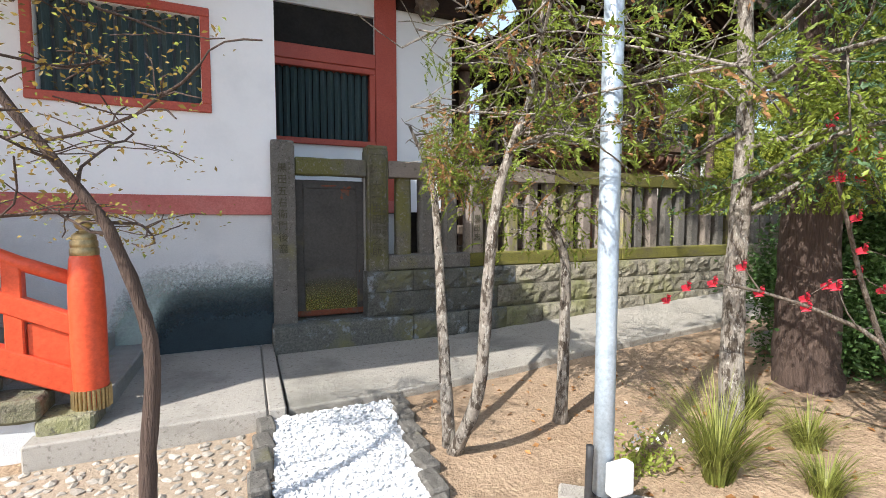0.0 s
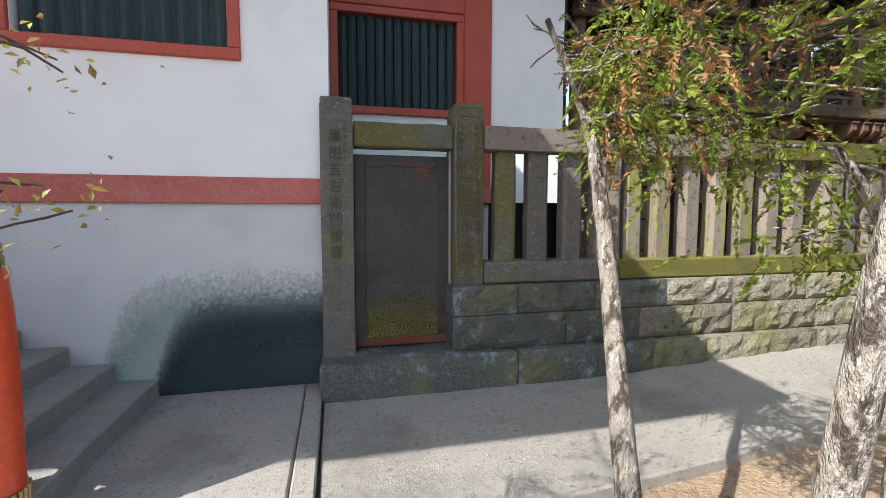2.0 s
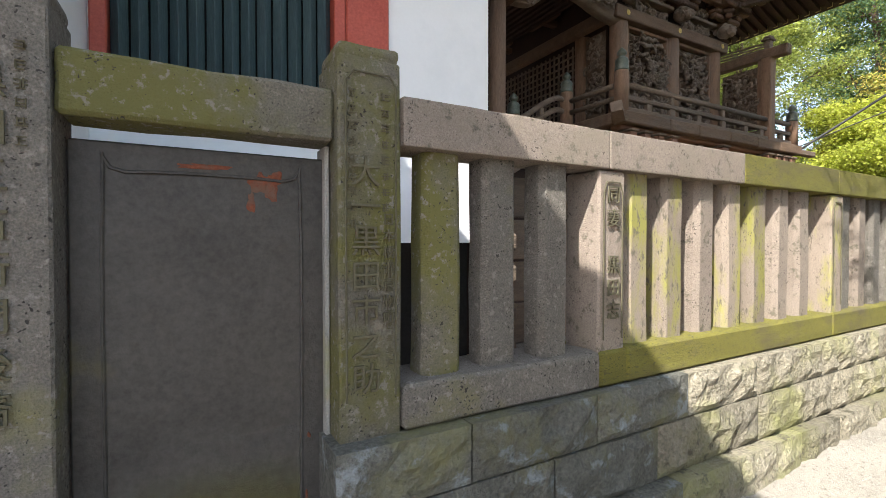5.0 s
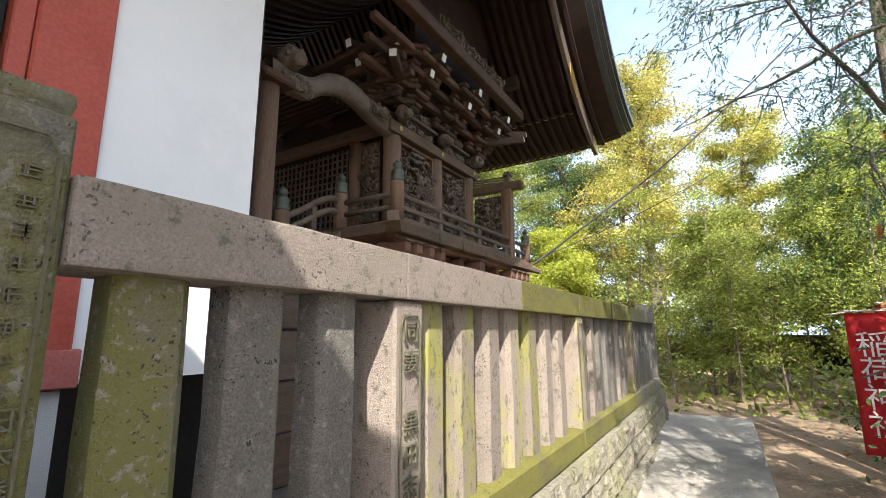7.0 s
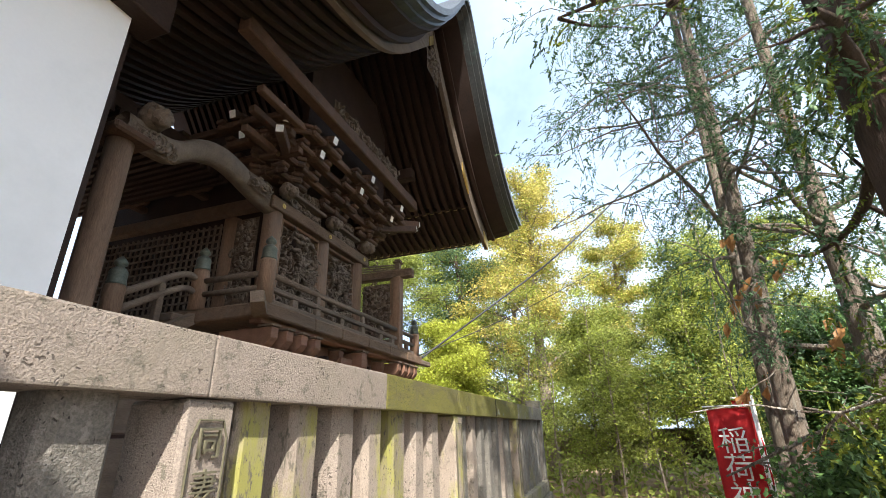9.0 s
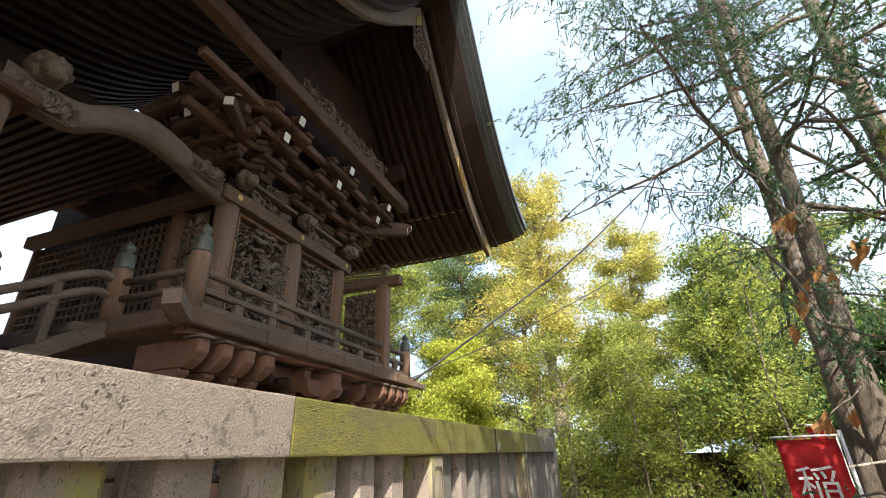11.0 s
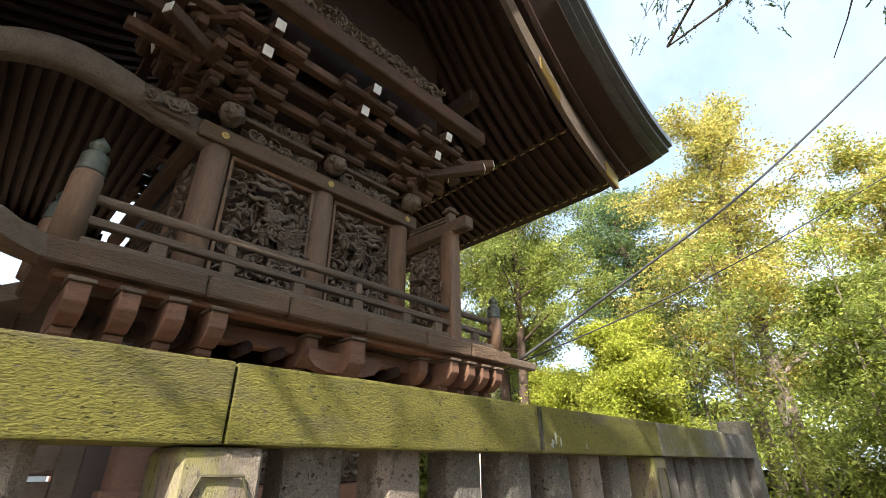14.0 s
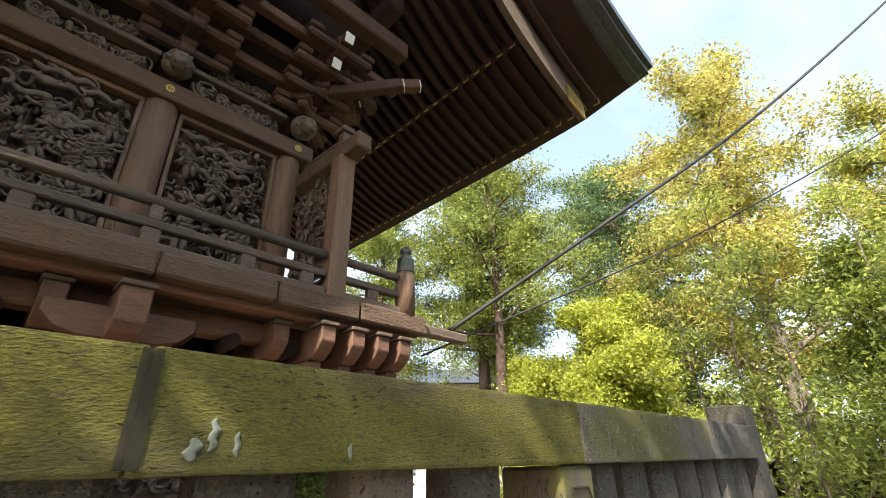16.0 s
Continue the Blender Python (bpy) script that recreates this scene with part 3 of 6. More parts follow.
# recessed wall behind the gate
wall_block("wall_5", [(1.44, 2.95, 2.83, 4.75)], 1.43, 3.30, 7.0, 7.15, 1.98, 5.3, PLASTER, "white plastered wall under deep eaves")
solid("wall_6", bx(1.43, 3.28, 7.005, 7.15, 0.1, 1.80), RENDERED, "grey rendered foot of the recessed wall", "wall", "structure")
solid("wall_7", bx(3.302, 4.24, 7.0, 7.15, 1.825, 4.92), PLASTER, "white plastered end wall raised over a dark void", "wall", "structure")
# added panel, no known wall: keeps bright sky from showing beside the post
solid("wall_11", bx(4.365, 5.3, 8.9, 9.0, 0.1, 5.06), WOOD_DARK, "added dark panel closing a sky gap under the linking roof", "wall", "structure")
solid("trim_6", bx(3.3, 4.44, 6.86, 7.15, 4.925, 5.3, 0.012), WOOD_DARK, "dark eave beam over the white end wall", "beam", "structure")
# sheet painted near-black for the shade of the open void
solid("wall_8", bx(3.3, 4.4, 7.6, 7.7, 0.1, 1.9), DARK, "near-black sheet for the shade in the void under the hall", "wall", "structure")
solid("wall_9", bx(4.243, 4.36, 7.152, 11.5, 1.825, 5.3), WOOD_DARK, "dark timber end wall of the hall", "wall", "structure")
solid("trim_3", bx(2.955, 3.29, 6.955, 7.1, 1.82, 5.3, 0.012), RED, "red painted wall post of the hall", "trim", "structure")
solid("trim_4", bx(1.43, 3.33, 6.95, 7.1, 1.81, 2.0, 0.008), RED_DULL, "faded red band along the recessed wall", "trim", "structure")
solid("trim_5", bx(1.43, 2.953, 6.94, 7.1, 3.97, 4.18, 0.01), RED, "red painted head rail over the window", "trim", "structure")
# its backing panel is near-black in place of an unlit room
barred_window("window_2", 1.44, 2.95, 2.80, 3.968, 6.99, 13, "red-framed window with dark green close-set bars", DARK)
solid("wall_10", bx(1.44, 2.95, 7.05, 7.1, 4.18, 5.3), DARK, "near-black strip over the window", "wall", "structure")
# raised void beams seen between the fence slats
for k, z in enumerate((0.75, 1.1, 1.45, 1.75)):
    solid("timber", bx(4.38, 4.62, 7.05, 7.35, z, z + 0.16, 0.02), WOOD_GREY, "grey stacked timber end under the hall", "timber", group="stacked timbers")
hall_post = bmesh.new()
tube(hall_post, [(4.76, 7.6, 0.6), (4.76, 7.6, 4.36)], 0.10, 20)
solid("hall_post", hall_post, WOOD_UP, "round weathered timber post carrying a curved beam", "post", smooth=True)
solid("post_stone", bx(4.53, 4.99, 7.37, 7.83, 0.2, 0.62, 0.03), STONE_A, "grey foundation stone under the timber post", "stone", group="")

# eaves of the hall
EX, EY, EZ = 0.48, 2.42, 4.45


def eave(name, x0, x1, y0, y1, z, rise, label, slope_y=1):
    t = thing(name, ((x0 + x1) / 2, (y0 + y1) / 2, z), label, "roof", kind="structure")
    bm = bmesh.new()
    for a, b, th in ((0.0, 0.06, 0.0), (0.07, 0.22, 0.12)):
        vs = [bm.verts.new(c) for c in ((x0 - 0, y0 - th, z + a), (x1 + th, y0 - th, z + a), (x1 + th, y1, z + a + rise), (x0, y1, z + a + rise),
                                        (x0 - 0, y0 - th, z + b), (x1 + th, y0 - th, z + b), (x1 + th, y1, z + b + rise), (x0, y1, z + b + rise))]
        for f in ((3, 2, 1, 0), (4, 5, 6, 7), (0, 1, 5, 4), (1, 2, 6, 5), (2, 3, 7, 6), (3, 0, 4, 7)):
            bm.faces.new([vs[i] for i in f])
    part("roof_deck", bm, COPPER, t)
    n = int((x1 - x0) / 0.3)
    raft = bmesh.new()
    for k in range(n):
        x = x1 - 0.1 - k * 0.3
        beam(raft, (x, y0 + 0.05, z - 0.045), (x, y1 - 0.05, z - 0.045 + rise), 0.07, 0.08, 0.0)
    part("rafters", raft, WOOD_RED, t, "row of reddish rafters")
    return t


eave("roof_1", -6.0, EX, EY, 7.0, EZ, 1.0, "deep copper-clad eave of the hall wing")
eave("roof_2", -6.0, 4.45, 5.75, 12.0, 5.35, 1.9, "copper-clad main eave of the hall")
knob = bmesh.new()
bmesh.ops.create_icosphere(knob, subdivisions=3, radius=0.17, matrix=pose(3.72, 6.80, 4.98))
roughen(knob, 0.07, 11, 2)
solid("beam_end", knob, CARVED_GREY, "carved beast-head beam end under the eave", "carving")

# ---- steps and red railing ----
steps = thing("steps", (-1.2, 4.6, 0.33), "granite steps climbing beside the wall, edges mossy", "steps", kind="structure")
for k in range(9):
    x1 = 0.17 - 0.277 * k
    z1 = 0.465 + 0.14 * k
    bm = bx(x1 - 0.42, x1, 3.98, 5.418, z1 - 0.16, z1, 0.012)
    roughen(bm, 0.006, 6, k, 2)
    part("step", bm, GRANITE, steps)
    bm = bx(x1 - 0.33, x1 - 0.02, 3.68, 3.975, z1 - 0.175, z1 - 0.03, 0.02)
    roughen(bm, 0.01, 7, k + 20, 2)
    part("end_stone", bm, STONE_R, steps, "mossy end stone")
bm = bmesh.new()
for k in range(9):
    x1 = 0.14 - 0.277 * k
    box(bm, x1 - 0.28, x1, 3.72, 5.41, 0.12, 0.29 + 0.14 * k)
part("side_wall", bm, RENDERED, steps, "grey rendered side of the steps")


def red_newel(x, y, z0, parent, height=1.06):
    bm = lathe(bmesh.new(), (x, y, z0), [(0.098, 0), (0.102, 0.1), (0.105, height * 0.6), (0.100, height * 0.82), (0.088, height * 0.955), (0.07, height)], 24)
    post = part("newel", bm, RED_GLOSS, parent, "glossy vermilion round post", True)
    cap = [(0.078, 0), (0.082, 0.01), (0.082, 0.05), (0.074, 0.055), (0.078, 0.065), (0.078, 0.1), (0.07, 0.105), (0.072, 0.115), (0.068, 0.14), (0.05, 0.155), (0.03, 0.165),
           (0.026, 0.175), (0.044, 0.19), (0.052, 0.215), (0.046, 0.24), (0.02, 0.262), (0.006, 0.275)]
    part("cap", lathe(bmesh.new(), (x, y, z0 + height - 0.03), cap, 24), BRASS, post, "aged brass onion finial", True)
    bm = bmesh.new()
    for k in range(26):
        a = k * math.tau / 26
        tube(bm, [(x + 0.105 * math.cos(a), y + 0.105 * math.sin(a), z0 - 0.012), (x + 0.105 * math.cos(a), y + 0.105 * math.sin(a), z0 + 0.13)], 0.012, 6)
    part("shoe", bm, BRASS, post, "ribbed brass shoe")


railing = thing("railing", (0.1, 3.86, 0.43), "glossy vermilion handrail with brass-capped newel on steps", "railing")
red_newel(0.1, 3.86, 0.435, railing)
sl = 0.505
for z0, w, h, nm in ((1.32, 0.075, 0.085, "handrail"), (0.99, 0.10, 0.13, "middle_rail"), (0.60, 0.10, 0.17, "bottom_rail")):
    bm = bmesh.new()
    if nm == "handrail":
        tube(bm, [(0.06, 3.86, z0 - 0.02), (-0.25, 3.86, z0 + 0.11), (-2.6, 3.86, z0 + 2.6 * sl)], 0.047, 14)
    else:
        beam(bm, (0.05, 3.86, z0), (-2.6, 3.86, z0 + 2.65 * sl), w, h, 0.012)
    part(nm, bm, RED_GLOSS, railing, "", nm == "handrail")
for x in (-0.28, -0.95, -1.6, -2.3):
    part("strut", bx(x - 0.05, x + 0.05, 3.82, 3.9, 0.62 - x * sl, 1.32 - x * sl, 0.008), RED_GLOSS, railing)
part("panel", bx(-0.22, 0.03, 3.842, 3.878, 0.66, 1.03, 0.004), RED_GLOSS, railing)
red_newel(-2.6, 3.86, 1.75, railing)

# ---- gate ----
gate = thing("stone_gate", (2.0, 5.4, 0.3), "grey stone gateway closed by a rusty steel door", "gate")


def stone_post(name, x0, x1, y0, y1, z0, z1, parent, material, label, chamfer=0.025, seed=0.0):
    bm = bmesh.new()
    box(bm, x0, x1, y0, y1, z0, z1 - 0.05, 0.008)
    box(bm, x0 + 0.002, x1 - 0.002, y0 + 0.002, y1 - 0.002, z1 - 0.06, z1, chamfer, 2)
    roughen(bm, 0.006, 11, seed, 2)
    ob = part(name, bm, material, parent, label)
    return ob


p0 = stone_post("gate_post", 1.36, 1.605, 5.30, 5.56, 0.5, 2.565, gate, STONE_A, "square grey stone post with cut lettering", seed=1)
p1 = stone_post("gate_post", 2.405, 2.65, 5.29, 5.56, 0.575, 2.57, gate, STONE_G, "square mossy stone post with cut lettering", seed=4)
bm = bx(1.607, 2.403, 5.33, 5.52, 2.205, 2.395, 0.012)
roughen(bm, 0.006, 9, 3, 3)
part("lintel", bm, STONE_G, gate)
bm = bx(1.34, 2.9, 5.1, 5.62, 0.2, 0.572, 0.02)
roughen(bm, 0.02, 6, 7, 4)
part("threshold", bm, STONE_D, gate, "threshold stone darkened for its shade")
door = part("door_leaf", bx(1.612, 2.4, 5.44, 5.48, 0.60, 2.155, 0.006), DOOR, gate, "dark steel door, rust-streaked at top and foot")
bm = bmesh.new()
tube(bm, curve_pts([(1.70, 5.437, 0.66), (1.70, 5.437, 2.0), (1.76, 5.437, 2.06), (2.24, 5.437, 2.06), (2.30, 5.437, 2.0), (2.30, 5.437, 0.66)], 5), 0.006, 6)
part("door_bead", bm, DOOR, door)
part("foot_plate", bx(1.615, 2.398, 5.432, 5.444, 0.60, 0.665, 0.004), RUST, door, "rusted foot plate")
MOSSY = mat("yellow_green_moss_film", (0.19, 0.18, 0.035), (0.28, 0.25, 0.06), 9, 0.95, 0.3, 80, stain=(0.10, 0.10, 0.05), stain_lo=0.45, stain_hi=0.65)
damp_nodes(MOSSY, 0.62, 0.42, 2.0, 0.5, 0.36)
part("moss_film", bx(1.70, 2.30, 5.4345, 5.4365, 0.668, 1.15), MOSSY, door, "yellow-green moss film near the foot")
rr = random.Random(4)
for cx, w, z, h in ((1.98, 0.14, 2.095, 0.012), (2.16, 0.05, 2.05, 0.05), (2.20, 0.035, 2.03, 0.06), (2.13, 0.02, 1.98, 0.05), (2.22, 0.03, 2.07, 0.03), (2.32, 0.012, 0.85, 0.05), (2.33, 0.01, 1.1, 0.02), (1.72, 0.05, 0.68, 0.02)):
    bm = bmesh.new()
    bmesh.ops.create_icosphere(bm, subdivisions=3, radius=1, matrix=Matrix.Translation((cx, 5.4395, z)) @ Matrix.Diagonal((w * 0.6, 0.0035, h * 0.8, 1)))
    for v in bm.verts:
        k = 1 + 0.9 * noise.noise(Vector((v.co.x * 45, v.co.z * 45, cx)))
        v.co.x, v.co.z = cx + (v.co.x - cx) * k, z + (v.co.z - z) * k
    part("rust_patch", bm, RUST, door, "orange rust blister")
part("jamb", bx(2.385, 2.403, 5.40, 5.52, 0.58, 2.2, 0.004), GRANITE, gate)

# ---- stone fence ----
fence = thing("stone_fence", (7.0, 5.4, 0.3), "mossy shrine fence of stone slats on quarried blocks", "fence")
POSTS = [(3.725, 3.92, 2.2), (6.265, 6.46, 2.2), (8.80, 8.995, 2.2), (11.07, 11.28, 2.53)]
for k, (a, b, z) in enumerate(POSTS):
    bm = bx(a, b, 5.285, 5.52, 1.10, z, 0.012)
    roughen(bm, 0.005, 10, k * 3, 3)
    stone = part("fence_post", bm, (STONE_B, STONE_S, STONE_S, STONE_A)[k], fence)
    if k < 3:
        bm = bmesh.new()
        xa, xb, za, zb = a + 0.03, b - 0.03, 1.34, 2.14
        tube(bm, [(xa, 5.279, za), (xa, 5.279, zb - 0.05), (xa + 0.02, 5.279, zb), (xb - 0.02, 5.279, zb), (xb, 5.279, zb - 0.05), (xb, 5.279, za)], 0.004, 5)
        part("border_line", bm, INSCRIBED, stone, "cut border line")
RAILS = [(2.652, 3.785, STONE_B), (3.789, 5.02, STONE_B), (5.024, 6.345, STONE_M), (6.35, 7.65, STONE_M), (7.654, 8.93, STONE_M), (8.934, 10.0, STONE_G), (10.004, 11.068, STONE_A)]
for k, (a, b, m) in enumerate(RAILS):
    bm = bmesh.new()
    box(bm, a, b, 5.27, 5.50, 2.205, 2.395, 0.008, 2)
    bmesh.ops.subdivide_edges(bm, edges=[e for e in bm.edges if e.calc_length() > 0.5], cuts=14)
    bmesh.ops.triangulate(bm, faces=[f for f in bm.faces if len(f.verts) > 4])
    roughen(bm, 0.003, 7, k * 5)
    part("fence_rail", bm, m, fence)
LIME = mat("lime_runs", (0.19, 0.22, 0.17), (0.30, 0.32, 0.27), 30, 0.9, 0.2, 90)
for x, z, w, h in ((7.74, 2.243, 0.011, 0.017), (7.765, 2.265, 0.007, 0.026), (7.805, 2.251, 0.005, 0.02), (8.03, 2.24, 0.005, 0.014)):
    bm = bmesh.new()
    bmesh.ops.create_icosphere(bm, subdivisions=3, radius=1, matrix=Matrix.Translation((x, 5.2685, z)) @ Matrix.Diagonal((w, 0.0025, h, 1)))
    for v in bm.verts:
        v.co.x += 1.1 * w * noise.noise(Vector((v.co.z * 90, x * 9, 0)))
    part("lime_run", bm, LIME, fence, "pale lime run on the rail")
SOOT = mat("black_joint_stain", (0.03, 0.028, 0.02), (0.07, 0.065, 0.045), 12, 0.95, 0.3, 80)
damp_nodes(SOOT, 2.1, 0.6, 7.652, 0.024, 0.6)
part("joint_stain", bx(7.636, 7.668, 5.2655, 5.2665, 2.215, 2.388), SOOT, fence, "dark stain along the rail joint")
SILLS = [(2.652, 3.722, STONE_A), (3.725, 3.92, STONE_M), (3.923, 6.262, STONE_M), (6.265, 8.80, STONE_M), (8.803, 11.28, STONE_R)]
for k, (a, b, m) in enumerate(SILLS):
    bm = bx(a, b, 5.265, 5.56, 1.105, 1.285, 0.014)
    roughen(bm, 0.006, 7, k * 4, 3)
    part("fence_sill", bm, m, fence)


def slat_mesh(name, w, seed, material):
    bm = bmesh.new()
    d, c, h = 0.078, 0.03, 0.925
    ring = [(-w / 2 + c, -d), (w / 2 - c, -d), (w / 2, -d + c), (w / 2, d - c), (w / 2 - c, d), (-w / 2 + c, d), (-w / 2, d - c), (-w / 2, -d + c)]
    rows = []
    for z in np.linspace(0, h, 6):
        s = 1 - 0.03 * z
        rows.append([bm.verts.new((x * s + 0.006 * noise.noise(Vector((seed, z * 4, x * 9))), y * s + 0.006 * noise.noise(Vector((seed + 5, z * 4, y * 9))), z)) for x, y in ring])
    for a, b in zip(rows, rows[1:]):
        for k in range(8):
            bm.faces.new((a[k], a[(k + 1) % 8], b[(k + 1) % 8], b[k]))
    bm.faces.new(rows[0][::-1])
    bm.faces.new(rows[-1])
    return finish(bm, name, material)


SLATS = {m: [slat_mesh("slat", 0.188, s + 0.3, m) for s in range(3)] for m in (STONE_A, STONE_B, STONE_S, STONE_G)}
rg = random.Random(21)
slat_x = [(2.86, STONE_G), (3.155, STONE_A), (3.48, STONE_A)]
slat_x += [(4.085 + 0.309 * k, STONE_S if k in (0, 1, 3, 4) else STONE_B) for k in range(7)]
slat_x += [(6.64 + 0.309 * k, STONE_B if k in (1, 5) else STONE_A) for k in range(7)]
slat_x += [(9.16 + 0.281 * k, STONE_A) for k in range(7)]
for k, (x, m) in enumerate(slat_x):
    piece("slat", SLATS[m][k % 3], fence, pose(x, 5.405, 1.28, 0, 0, rg.choice((0, 180)) + rg.uniform(-2, 2)))


def block_mesh(length, height, seed, material):
    bm = bmesh.new()
    nx, nz = max(4, int(length / 0.06)), 5
    front = [[None] * (nz + 1) for _ in range(nx + 1)]
    for i in range(nx + 1):
        for j in range(nz + 1):
            x, z = length * i / nx, height * j / nz
            rim = min(i, nx - i, j, nz - j)
            p = 0.0 if rim == 0 else -0.02 - 0.032 * noise.noise(Vector((x * 9 + seed, z * 9, seed))) - 0.022 * noise.noise(Vector((x * 23, z * 23 + seed, 1)))
            front[i][j] = bm.verts.new((x, p, z))
    for i in range(nx):
        for j in range(nz):
            bm.faces.new((front[i][j], front[i + 1][j], front[i + 1][j + 1], front[i][j + 1]))
    rim = [front[i][0] for i in range(nx + 1)] + [front[nx][j] for j in range(1, nz + 1)] + [front[i][nz] for i in range(nx - 1, -1, -1)] + [front[0][j] for j in range(nz - 1, 0, -1)]
    back = [bm.verts.new((v.co.x, 0.3, v.co.z)) for v in rim]
    for k in range(len(rim)):
        bm.faces.new((rim[(k + 1) % len(rim)], rim[k], back[k], back[(k + 1) % len(rim)]))
    bm.faces.new(back)
    bmesh.ops.recalc_face_normals(bm, faces=bm.faces[:])
    return finish(bm, "stone_block", material)


BLOCKS = {}
rg = random.Random(2)
for row, (z0, z1, y, x0) in enumerate(((0.862, 1.10, 5.215, 2.37), (0.58, 0.856, 5.205, 2.37), (0.28, 0.574, 5.12, 2.905))):
    x = x0
    while x < 11.25:
        w = min(rg.choice((0.56, 0.72, 0.88, 1.0)), 11.29 - x)
        # blocks left of x 4.0 get the shade-darkened copy
        m = STONE_D if x < 4.0 else STONE_R
        key = (round(w, 2), row, m, rg.randrange(2))
        if key not in BLOCKS:
            BLOCKS[key] = block_mesh(w - 0.008, z1 - z0, len(BLOCKS) * 1.7, m)
        piece("stone_block", BLOCKS[key], fence, pose(x, y + rg.uniform(-0.006, 0.006), z0))
        x += w
part("core", bx(2.45, 11.2, 5.3, 5.58, 0.1, 1.10), STONE_D, fence, "dark joint filling behind the blocks")

# cut lettering on the posts and the banner
FACE = pose(0, 0, 0, 90, 0, 0)
for text, size, x, y, z, step, stone in (("大一黒田市之助", 0.12, 2.505, 5.280, 2.09, 0.128, p1), ("日本橋瀬戸物町", 0.05, 2.595, 5.280, 1.92, 0.062, p1), ("同妻 黒田志", 0.098, 3.822, 5.276, 2.07, 0.118, fence.children[0]),
                                         ("黒田五右衛門後裔", 0.105, 1.47, 5.290, 2.26, 0.125, p0)):
    for k, ch in enumerate(text):
        if ch != " ":
            letters("character", ch, size, Matrix.Translation((x, y, z - step * k)) @ FACE, INSCRIBED, stone, label="cut character")
bm = bmesh.new()
tube(bm, [(2.43, 5.281, 1.25), (2.43, 5.281, 2.42), (2.46, 5.281, 2.46), (2.60, 5.281, 2.46), (2.625, 5.281, 2.42), (2.625, 5.281, 1.25)], 0.004, 5)
part("border_line", bm, INSCRIBED, p1, "cut border line")
rg = random.Random(44)
for x, z0, z1, w in ((2.455, 2.40, 1.9, 0.035), (2.585, 2.40, 1.95, 0.035), (2.60, 1.82, 1.35, 0.028), (1.545, 2.38, 2.1, 0.03)):
    z = z0
    y = 5.286 if x > 2 else 5.296
    while z > z1:
        bm = bmesh.new()
        for q in range(3):
            zz = z - w * (0.15 + 0.33 * q) + rg.uniform(-0.003, 0.003)
            half = w * rg.uniform(0.28, 0.5)
            box(bm, x - half, x + half, y - 0.002, y + 0.006, zz - 0.003, zz)
        for q in range(2):
            xx = x + w * rg.uniform(-0.35, 0.35)
            box(bm, xx - 0.0016, xx + 0.0016, y - 0.0025, y + 0.006, z - w * rg.uniform(0.7, 1.0), z - w * rg.uniform(0.0, 0.3))
        part("small_character", bm, INSCRIBED, p1 if x > 2 else p0, "small worn cut character")
        z -= w * 1.7

# ---- main hall ----
hall = thing("main_hall", (7.8, 8.8, 0.4), "weathered carved timber shrine hall under a curved copper roof", "shrine hall")
Y0, Y1, X0, X1 = 7.75, 10.7, 6.70, 8.93


